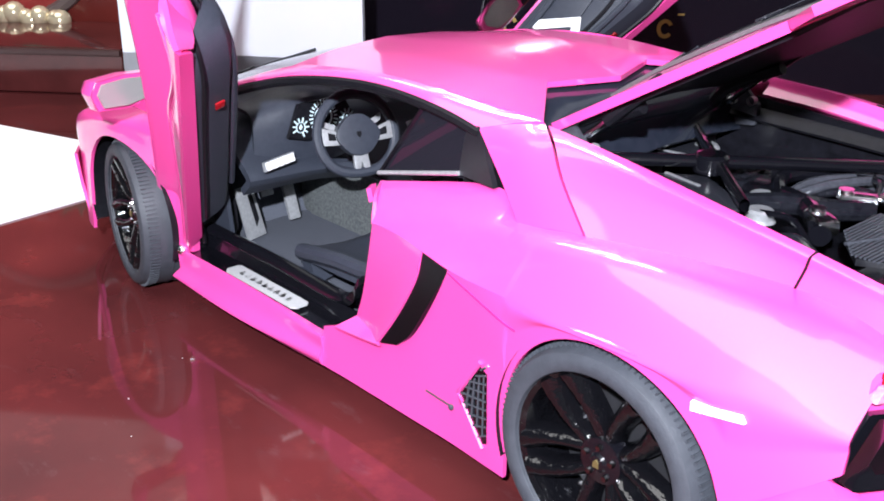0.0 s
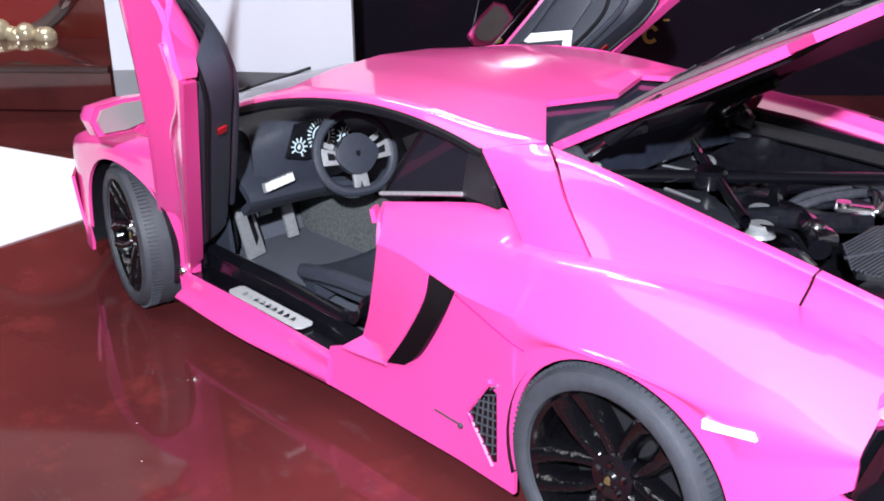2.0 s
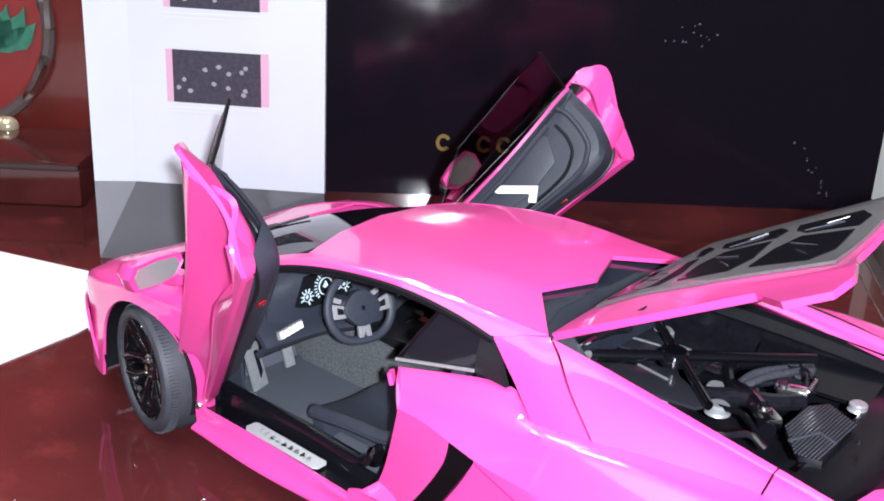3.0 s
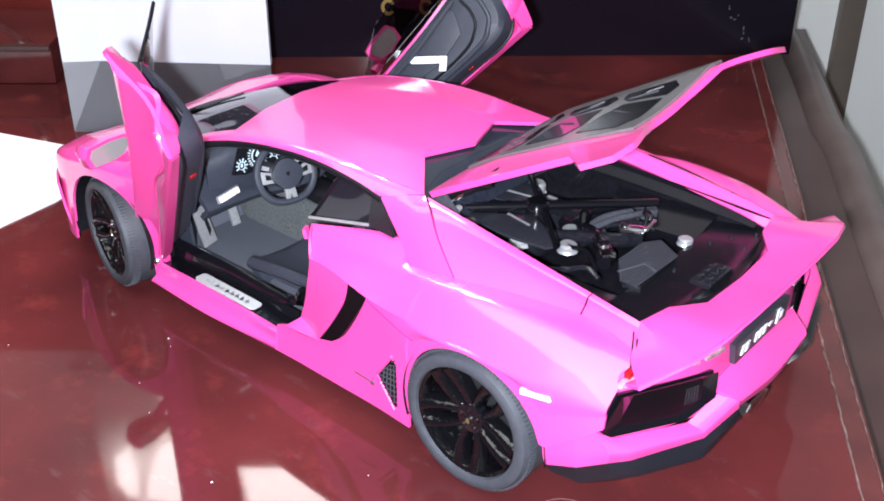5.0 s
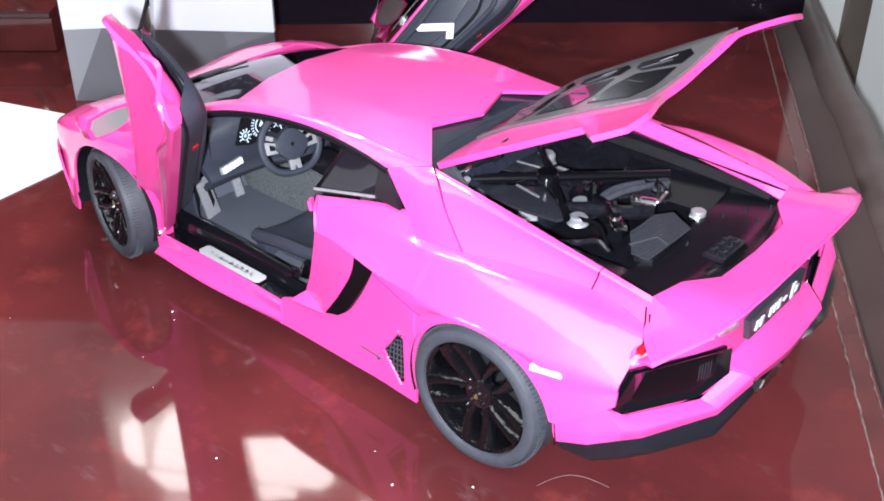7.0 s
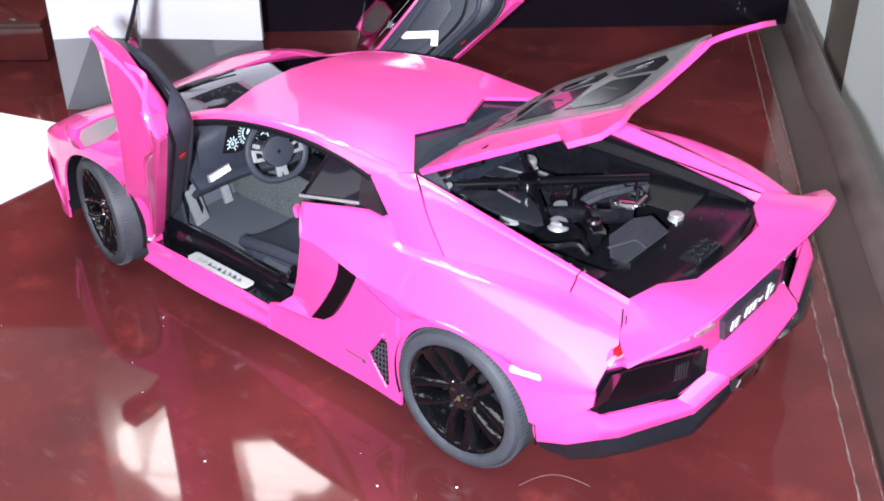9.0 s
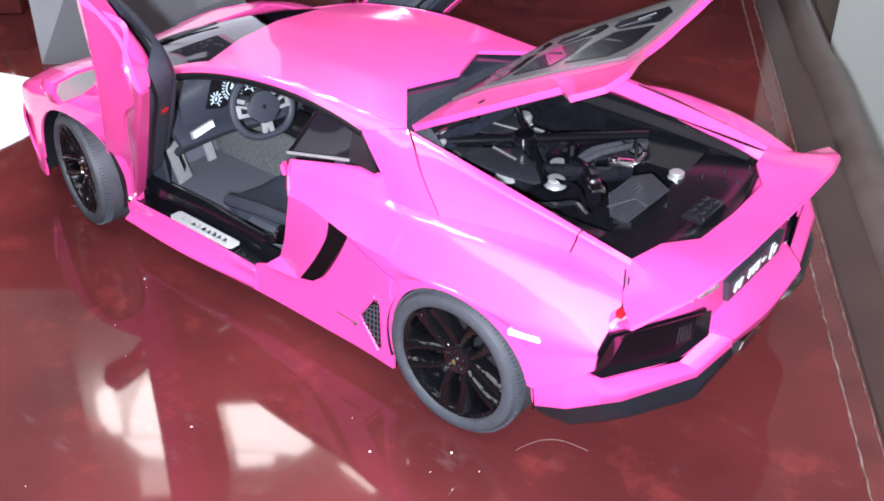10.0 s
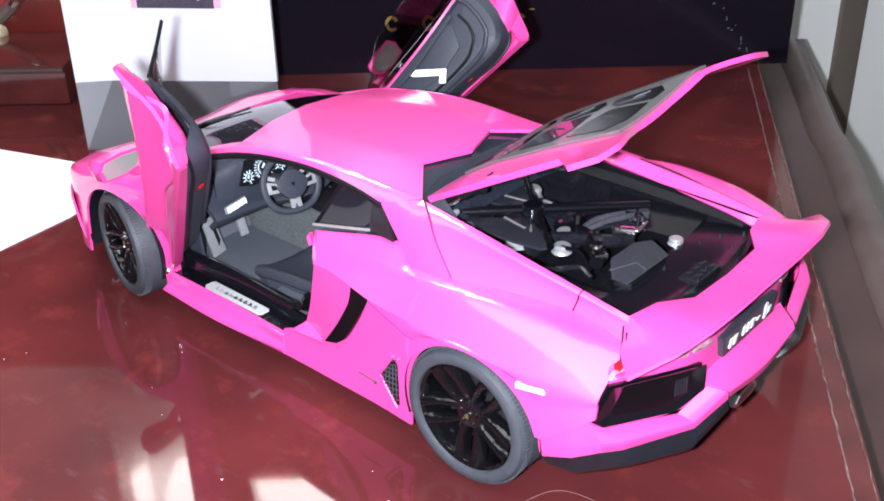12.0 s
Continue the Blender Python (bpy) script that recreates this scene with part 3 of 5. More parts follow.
for mir in (False, True):
    g = []
    for u in us:
        col = []
        for k in range(NV):
            xf = float(np.interp(zs[k], FRONT_Z, FRONT_X))
            xm = -0.93
            x = xf + (xm - xf) * u / 0.30 if u <= 0.30 else xm + (-2.03 - xm) * (u - 0.30) / 0.70
            if k == 0 or u <= 0.30:
                section = haunch(x, NV)
            col.append(section[k])
        rise = [(0, 0, 0.06 * max(0.0, min(1.0, (z - 0.72) / 0.18)) if mir else 0.0) for _, _, z in section[NV:]]
        g.append(col + list(section[NV:] + np.array(rise)))
    quarter_ob = part("quarter_panel", sheet(g, 0.015, mir), PINK, car, sharp=24)
    part("side_pod", sheet([[shelf(u, v) for v in np.arange(13) / 12] for u in np.linspace(0, 1, 24)], 0.012, mir), PINK, car, sharp=11)
    sg = -1 if mir else 1
    part("pod_front", patch([[(-0.098, 0.69, 0.803), (-0.165, 0.775, 0.787), (-0.25, 0.854, 0.727)], [(-0.125, 0.695, 0.76), (-0.19, 0.78, 0.74), (-0.245, 0.855, 0.69)], [(-0.16, 0.71, 0.70), (-0.20, 0.79, 0.68), (-0.235, 0.857, 0.62)]], 6, 10, 0.012, mir), PINK, car)
    part("door_latch", patch([[(-0.085, 0.70, 0.795), (-0.10, 0.735, 0.79)], [(-0.10, 0.705, 0.755), (-0.12, 0.74, 0.745)]], 3, 3, 0.02, mir), PINK, car, "small pink door latch")
    part("door_jamb", patch([[(-0.165, 0.865, 0.352), (-0.20, 0.862, 0.457), (-0.23, 0.858, 0.607), (-0.25, 0.853, 0.730)], [(-0.265, 0.893, 0.349), (-0.325, 0.890, 0.47), (-0.37, 0.885, 0.61), (-0.40, 0.875, 0.736)], [(-0.372, 0.945, 0.350), (-0.466, 0.935, 0.482), (-0.550, 0.928, 0.632), (-0.567, 0.914, 0.737)]], 10, 16, 0.015, mir), PINK, car)
    part("jamb_ledge", patch([[(-0.165, 0.865, 0.354), (-0.265, 0.893, 0.351), (-0.386, 0.945, 0.354)], [(-0.12, 0.935, 0.316), (-0.25, 0.942, 0.331), (-0.378, 0.950, 0.348)]], 4, 8, 0.012, mir), PINK, car)
    part("intake_blade", patch([[(-0.374, 0.938, 0.350), (-0.466, 0.929, 0.482), (-0.550, 0.922, 0.632), (-0.567, 0.909, 0.733)], [(-0.475, 0.944, 0.380), (-0.545, 0.948, 0.442), (-0.637, 0.951, 0.582), (-0.722, 0.945, 0.724)]], 6, 14, 0.02, mir), SCOOP, car, "satin black air intake blade")
    part("jamb_top", patch([[(-0.25, 0.845, 0.724), (-0.40, 0.870, 0.731), (-0.564, 0.908, 0.730), (-0.725, 0.940, 0.720)], [(-0.247, 0.857, 0.726), (-0.40, 0.877, 0.738), (-0.563, 0.915, 0.738), (-0.725, 0.949, 0.734)]], 3, 14, 0.005, mir), PINK, car)
    bm = bmesh.new()
    tube(bm, [(x, sg * (flank_y(x, z) + 0.001), z) for x, z in zip(np.linspace(-0.726, -1.045, 14), np.linspace(0.722, 0.655, 14))], 0.003, 5)
    part("flank_crease", bm, SEAM, car, "fine pressed line along the flank")
    # side vent with mesh
    vent = [(-0.89, 0.475), (-0.798, 0.338), (-0.905, 0.205), (-0.925, 0.215), (-0.925, 0.46)]
    bm = bmesh.new()
    vs = [bm.verts.new((x, sg * (flank_y(x, z) + 0.003), z)) for x, z in vent]
    bm.faces.new(vs)
    bmesh.ops.solidify(bm, geom=bm.faces[:], thickness=0.01)
    ventob = part("side_vent", bm, GLOSS_BLACK, car, "black triangular vent with mesh")
    bm = bmesh.new()
    for k in range(9):
        z = 0.225 + k * 0.03
        x0 = -0.905 + 0.107 * (1 - abs(z - 0.338) / 0.135)
        tube(bm, [(x0, sg * (flank_y(x0, z) + 0.006), z), (-0.922, sg * (flank_y(-0.922, z + 0.02) + 0.006), z + 0.02)], 0.004, 5)
    for k in range(4):
        tube(bm, [(-0.83 - 0.025 * k, sg * (flank_y(-0.85, 0.3) + 0.007), 0.30 - 0.022 * k), (-0.85 - 0.02 * k, sg * (flank_y(-0.86, 0.4) + 0.008), 0.41 + 0.014 * k)], 0.004, 5)
    part("mesh", bm, SLATE2, ventob, "fine metal mesh")
    bm = bmesh.new()
    loop = [(x, sg * (flank_y(x, z) + 0.004), z) for x, z in [(-0.895, 0.49), (-0.788, 0.338), (-0.905, 0.19)]]
    tube(bm, cr(loop[:2], 6).tolist() + cr(loop[1:], 6).tolist()[1:], 0.008, 6)
    part("vent_rim", bm, PINK, ventob)
    bm = bmesh.new()
    tube(bm, [(-0.626, sg * (flank_y(-0.63, 0.27) + 0.004), 0.272), (-0.75, sg * (flank_y(-0.75, 0.27) + 0.002), 0.268)], 0.0035, 6)
    bmesh.ops.create_uvsphere(bm, u_segments=8, v_segments=6, radius=0.011, matrix=Matrix.Translation((-0.752, sg * (flank_y(-0.752, 0.27) + 0.003), 0.266)))
    part("side_badge", bm, SLATE2, car, "small grey script badge")
    part("side_marker", patch([[(-1.655, flank_y(-1.655, 0.66) + 0.012, 0.672), (-1.80, flank_y(-1.80, 0.69) + 0.012, 0.694)], [(-1.655, flank_y(-1.655, 0.70) + 0.012, 0.698), (-1.79, flank_y(-1.8, 0.71) + 0.012, 0.712)]], 3, 8, 0.012, mir), WHITE, car, "white side marker strip")
    for a, r, y0, y1 in ((ARCH_R, 0.40, 0.55, 0.985), (ARCH_F, 0.38, 0.6, 0.93)):
        bm = bmesh.new()
        g2 = [[(a[0] + r * math.cos(k), sg * y, a[1] + r * math.sin(k)) for y in (y0, y1)] for k in np.linspace(-0.35, math.pi + (0.08 if a is ARCH_R else 0.35), 30)]
        grid(bm, g2)
        c = [bm.verts.new((a[0] + r * math.cos(k), sg * y0, a[1] + r * math.sin(k))) for k in np.linspace(-0.35, math.pi + (0.08 if a is ARCH_R else 0.35), 30)]
        bm.faces.new(c)
        part("wheel_arch_liner", bm, BLACK, car, "black wheel arch liner")


def fender(x):
    z0 = arch(x, ARCH_F, 0.15 if x > 1.6 else 0.13)
    FX = [2.35, 2.1, 1.9, 1.6, 1.36, 1.1, 0.98]
    y0 = smooth(x, FX, [0.55, 0.79, 0.905, 0.955, 0.965, 0.92, 0.89])
    y2, z2 = smooth(x, FX, [0.55, 0.79, 0.90, 0.95, 0.94, 0.90, 0.87]), smooth(x, FX, [0.46, 0.60, 0.68, 0.75, 0.78, 0.78, 0.78])
    y3, z3 = smooth(x, FX, [0.35, 0.58, 0.68, 0.75, 0.74, 0.72, 0.74]), smooth(x, FX, [0.50, 0.65, 0.73, 0.80, 0.84, 0.85, 0.83])
    return cr([(x, y0, z0), (x, y0 + (y2 - y0) * 0.3, z0 + (z2 - z0) * 0.6), (x, y2, z2), (x, (y2 + y3) / 2, (z2 + z3) / 2 + 0.012), (x, y3, z3)], 20)


xs = np.r_[np.linspace(2.35, 1.757, 16), np.linspace(1.753, 1.026, 60), [1.02, 1.0, 0.98]]
for mir in (False, True):
    part("front_fender", sheet([fender(x) for x in xs], 0.015, mir), PINK, car)
    part("headlight", patch([[(2.28, 0.55, 0.5), (2.12, 0.80, 0.56)], [(2.18, 0.50, 0.585), (2.0, 0.74, 0.665)]], 4, 6, 0.02, mir), LENS, car, "clear headlight lens")
    part("front_corner", patch([[(2.32, 0.45, 0.14), (2.12, 0.71, 0.15), (1.83, 0.915, 0.16)], [(2.38, 0.5, 0.28), (2.20, 0.76, 0.30), (1.88, 0.928, 0.32)], [(2.35, 0.5, 0.42), (2.18, 0.76, 0.47), (1.91, 0.935, 0.50)]], 8, 12, 0.015, mir), WHITE_PINK, car, "glossy front bumper corner")
part("front_bonnet", both([[(2.38, 0, 0.44), (2.34, 0.36, 0.48)], [(2.1, 0, 0.62), (2.1, 0.58, 0.645)], [(1.9, 0, 0.71), (1.9, 0.68, 0.725)], [(1.65, 0, 0.79), (1.6, 0.74, 0.80)]], 14, 16, 0.015), PINK, car)
part("nose", both([[(2.35, 0, 0.14), (2.34, 0.55, 0.15)], [(2.40, 0, 0.3), (2.38, 0.56, 0.3)], [(2.38, 0, 0.44), (2.34, 0.5, 0.46)]], 8, 12, 0.015), PINK, car)
part("cowl", both([[(1.66, 0, 0.785), (1.6, 0.4, 0.79), (1.3, 0.72, 0.80)], [(1.62, 0, 0.80), (1.55, 0.4, 0.805), (1.28, 0.68, 0.82)]], 4, 16, 0.03), BLACK, car, "black cowl under the windscreen")
part("windscreen", both([[(1.64, 0, 0.80), (1.57, 0.4, 0.80), (1.27, 0.69, 0.835)], [(1.15, 0, 0.985), (1.1, 0.36, 0.975), (0.94, 0.625, 0.955)], [(0.665, 0, 1.110), (0.652, 0.29, 1.096), (0.59, 0.555, 1.072)]], 16, 20, 0.012), WINDSCREEN, car, "tinted windscreen")
bm = bmesh.new()
tube(bm, [(1.56, 0.30, 0.815), (1.40, 0.22, 0.895)], 0.012, 6)
tube(bm, [(1.50, 0.34, 0.845), (1.20, 0.0, 0.985)], 0.008, 6)
part("wiper", bm, BLACK, car, "black wiper arm")
part("roof", both([[(0.68, 0, 1.122), (0.665, 0.29, 1.108), (0.60, 0.562, 1.086)], [(0.3, 0, 1.158), (0.28, 0.30, 1.154), (0.27, 0.577, 1.136)], [(-0.1, 0, 1.180), (-0.12, 0.33, 1.178), (-0.14, 0.58, 1.158)], [(-0.38, 0, 1.180), (-0.36, 0.32, 1.178), (-0.46, 0.576, 1.146)], [(-0.605, 0, 1.167), (-0.507, 0.28, 1.170), (-0.752, 0.568, 1.136)]], 24, 30, 0.02, sharp=True), PINK, car, sharp=7)
part("rear_window", both([[(-0.59, 0, 1.138), (-0.49, 0.28, 1.142), (-0.69, 0.54, 1.105)], [(-0.68, 0, 1.09), (-0.66, 0.30, 1.10), (-0.75, 0.53, 1.055)], [(-0.80, 0, 0.95), (-0.80, 0.3, 0.94), (-0.80, 0.50, 0.92)]], 8, 16, 0.02, sharp=True), SMOKE, car, "dark grey rear window surround")
for mir in (False, True):
    low = cr([(1.27, 0.75, 0.808), (1.0, 0.69, 0.925), (0.75, 0.66, 1.01), (0.55, 0.645, 1.065), (0.33, 0.635, 1.105), (0.10, 0.632, 1.130), (-0.07, 0.632, 1.136), (-0.23, 0.635, 1.130), (-0.40, 0.642, 1.113), (-0.556, 0.654, 1.088)], 40)
    top = cr([(1.29, 0.70, 0.842), (1.0, 0.632, 0.952), (0.60, 0.562, 1.086), (0.27, 0.577, 1.136), (0, 0.58, 1.158), (-0.26, 0.579, 1.156), (-0.5, 0.574, 1.142), (-0.752, 0.568, 1.134)], 40)
    part("roof_rail", patch([list(top), list((top + low) / 2 + np.array((0, 0.004, 0.004))), list(low)], 8, 40, 0.018, mir), PINK, car)
    bm = bmesh.new()
    tube(bm, [(x, (y - 0.012) * (-1 if mir else 1), z - 0.020) for x, y, z in low[2:]], 0.022, 8)
    part("door_seal", bm, BLACK, car, "black rubber door seal")
    part("sail_panel", patch([[(-0.556, 0.655, 1.087), (-0.66, 0.612, 1.115), (-0.758, 0.567, 1.127)], [(-0.64, 0.690, 1.030), (-0.74, 0.672, 1.070), (-0.848, 0.638, 1.101)], [(-0.74, 0.730, 0.960), (-0.84, 0.722, 0.995), (-0.946, 0.704, 1.023)], [(-0.858, 0.779, 0.868), (-0.98, 0.783, 0.895), (-1.104, 0.779, 0.909)]], 12, 10, 0.02, mir), PINK, car)
    part("buttress", patch(lift([[(-0.71, 0.507, 1.08), (-1.1, 0.54, 1.045), (-1.69, 0.592, 0.985), (-1.96, 0.62, 0.96)], [(-0.80, 0.57, 1.055), (-1.2, 0.598, 1.028), (-1.69, 0.622, 0.977), (-1.97, 0.645, 0.948)], [(-0.92, 0.655, 0.993), (-1.38, 0.63, 0.975), (-1.7, 0.625, 0.95), (-1.98, 0.655, 0.925)], [(-1.115, 0.778, 0.909), (-1.4, 0.715, 0.909), (-1.7, 0.657, 0.905), (-2.0, 0.70, 0.875)]]), 10, 20, 0.02, mir), PINK, car)
    edge = lift([[(-0.80, 0.514, 1.071), (-1.1, 0.54, 1.044), (-1.69, 0.592, 0.984), (-1.95, 0.618, 0.96)]])[0]
    part("inner_rail", patch([edge, [(x, y - 0.012, z - 0.03) for x, y, z in edge], [(x, y - 0.045, z - 0.055) for x, y, z in edge]], 8, 20, 0.012, mir), PINK, car, "pink inner lip along the engine bay")
    bm = bmesh.new()
    gap = lift([[(-1.70, 0.594, 0.985), (-1.70, 0.6235, 0.977), (-1.70, 0.6275, 0.951), (-1.70, 0.658, 0.906)]])[0]
    tube(bm, [(x, y * (-1 if mir else 1), z) for x, y, z in gap], 0.004, 5)
    part("panel_gap", bm, BLACK, car, "dark panel gap")
    if mir:
        bm = bmesh.new()
        tube(bm, cr(lift([[(-1.2, -0.56, 1.030), (-1.45, -0.59, 1.003), (-1.7, -0.61, 0.972), (-1.9, -0.625, 0.950)]])[0], 12), 0.010, 6)
        part("rail_seam", bm, BLACK, car, "dark seam along the rail")
    win = part("quarter_window", patch([[(-0.074, 0.662, 0.824), (-0.28, 0.664, 0.873), (-0.60, 0.664, 0.922)], [(-0.16, 0.640, 0.955), (-0.34, 0.645, 0.985), (-0.56, 0.652, 1.01)], [(-0.246, 0.615, 1.088), (-0.37, 0.622, 1.100), (-0.53, 0.638, 1.088)]], 6, 8, 0.012, mir), GLASS, car, "dark quarter window")
    bm = bmesh.new()
    sg = -1 if mir else 1
    tube(bm, [(-0.07, 0.676 * sg, 0.826), (-0.487, 0.676 * sg, 0.924)], 0.008, 6)
    part("window_strip", bm, SILVER, win, "silver sill strip")
    part("window_post", patch([[(-0.482, 0.672, 0.918), (-0.66, 0.690, 0.918)], [(-0.487, 0.660, 1.01), (-0.615, 0.682, 1.01)], [(-0.49, 0.640, 1.095), (-0.556, 0.654, 1.092)]], 5, 5, 0.02, mir), SATIN, win, "satin black window post")
    bm = bmesh.new()
    tube(bm, [(-0.075, 0.668 * sg, 0.83), (-0.248, 0.622 * sg, 1.09)], 0.008, 6)
    part("glass_edge", bm, GLOSS_BLACK, win)
    part("rocker", patch([[(1.03, 0.93, 0.13), (0.5, 0.95, 0.13), (-0.04, 0.937, 0.13)], [(1.02, 0.945, 0.155), (0.5, 0.965, 0.15), (-0.04, 0.95, 0.16)], [(1.01, 0.905, 0.19), (0.5, 0.925, 0.195), (-0.04, 0.935, 0.2)], [(1.0, 0.89, 0.25), (0.5, 0.89, 0.246), (-0.04, 0.935, 0.242)], [(1.0, 0.88, 0.256), (0.5, 0.88, 0.251), (-0.04, 0.90, 0.248)]], 16, 16, 0.02, mir), PINK, car)
    sill = part("sill", patch([[(1.0, 0.885, 0.25), (0.5, 0.885, 0.246), (-0.06, 0.90, 0.243)], [(1.0, 0.77, 0.25), (0.5, 0.77, 0.246), (-0.06, 0.79, 0.243)]], 4, 8, 0.03, mir), GLOSS_BLACK, car, "gloss black door sill")
    part("sill_step", patch([[(1.02, 0.76, 0.30), (0.5, 0.745, 0.285), (0.05, 0.76, 0.285), (-0.05, 0.77, 0.4)], [(1.02, 0.735, 0.315), (0.5, 0.72, 0.30), (0.05, 0.735, 0.30), (-0.08, 0.75, 0.42)], [(1.02, 0.70, 0.26), (0.5, 0.68, 0.25), (0.05, 0.69, 0.25), (-0.05, 0.70, 0.36)]], 8, 16, 0.03, mir), GLOSS_BLACK, sill)
    part("sill_riser", patch([[(1.02, 0.775, 0.24), (0.5, 0.765, 0.24), (-0.05, 0.79, 0.24)], [(1.02, 0.757, 0.30), (0.5, 0.745, 0.285), (-0.05, 0.765, 0.29)]], 4, 8, 0.02, mir), GLOSS_BLACK, sill)
    pm = frame_m((0.44, 0.845 * sg, 0.266), (-1, 0.012 * sg, -0.008), (0, -sg, 0))
    out = [(-0.25, -0.028), (-0.23, -0.045), (0.23, -0.045), (0.25, -0.028), (0.25, 0.02), (0.235, 0.035), (-0.235, 0.035), (-0.25, 0.02)]
    plate = part("sill_plate", prism(bmesh.new(), out, 0.006 if sg < 0 else -0.006, pm), BRUSHED, sill, "brushed metal sill plate with dark bars")
    for k in range(9):
        a = -0.165 + k * 0.0415
        bar = [(a - 0.014, -0.02), (a + 0.012, -0.02), (a + 0.016, -0.012), (a - 0.006, 0.012), (a - 0.016, 0.012)]
        part("plate_bar", prism(bmesh.new(), bar, 0.008 if sg < 0 else -0.008, pm), BLACK, plate)
    bm = bmesh.new()
    for k in range(3):
        tube(bm, cr([(1.03 - 0.025 * k, 0.80 * sg, 0.275), (1.035 - 0.025 * k, 0.80 * sg, 0.36), (1.05 - 0.025 * k, 0.79 * sg, 0.48)], 8), 0.011, 6)
    part("hinge_rubbers", bm, GLOSS_BLACK, car, "black ribbed rubber at the hinge")
    part("hinge_plate", patch([[(1.06, 0.885, 0.25), (0.97, 0.865, 0.255)], [(1.05, 0.885, 0.36), (0.98, 0.85, 0.39)]], 5, 5, 0.04, mir), PINK, car)
    bm = bmesh.new()
    bmesh.ops.create_uvsphere(bm, u_segments=10, v_segments=8, radius=0.024, matrix=Matrix.Translation((1.01, 0.895 * sg, 0.262)))
    part("hinge_screw", bm, CHROME, car, "chrome hinge screw")
part("underbody", box(bmesh.new(), (0.2, 0, 0.17), (3.9, 1.16, 0.06)), BLACK, car)
part("side_pan", box(bmesh.new(), (0.02, 0, 0.15), (1.9, 1.78, 0.04)), BLACK, car)

# ---- tail ----
part("spoiler", both([[(-2.10, 0, 0.945), (-2.09, 0.29, 0.95), (-1.99, 0.44, 0.957), (-1.96, 0.62, 0.962), (-1.98, 0.70, 0.90)], [(-2.2, 0, 0.955), (-2.2, 0.3, 0.965), (-2.15, 0.5, 0.972), (-2.10, 0.68, 0.955), (-2.03, 0.79, 0.875)], [(-2.30, 0, 0.975), (-2.305, 0.3, 0.985), (-2.30, 0.55, 0.99), (-2.26, 0.75, 0.967), (-2.145, 0.935, 0.90)]], 10, 40, 0.02, sharp=True), PINK, car)
part("spoiler_lip", both([[(-2.30, 0, 0.972), (-2.305, 0.3, 0.98), (-2.30, 0.55, 0.985), (-2.26, 0.75, 0.962), (-2.145, 0.935, 0.895)], [(-2.24, 0, 0.92), (-2.24, 0.3, 0.91), (-2.22, 0.5, 0.90), (-2.16, 0.70, 0.885), (-2.06, 0.88, 0.845)]], 4, 40, 0.012, sharp=True), PINK, car)


def fascia_x(y):
    y = abs(y)
    return -2.205 if y < 0.42 else -2.205 + (y - 0.42) * 0.39


def fascia(poly, depth, off=0.0):
    """A piece on the slanted tail face: outline of (y, z), sunk or raised by off."""
    bm = bmesh.new()
    a = [bm.verts.new((fascia_x(y) - off, y, z)) for y, z in poly]
    b = [bm.verts.new((fascia_x(y) - off + depth, y, z)) for y, z in poly]
    n = len(poly)
    bm.faces.new(a)
    bm.faces.new(b[::-1])
    for i in range(n):
        bm.faces.new((a[i], b[i], b[(i + 1) % n], a[(i + 1) % n]))
    return bm


def mir_poly(p, s):
    return [(y * s, z) for y, z in p]


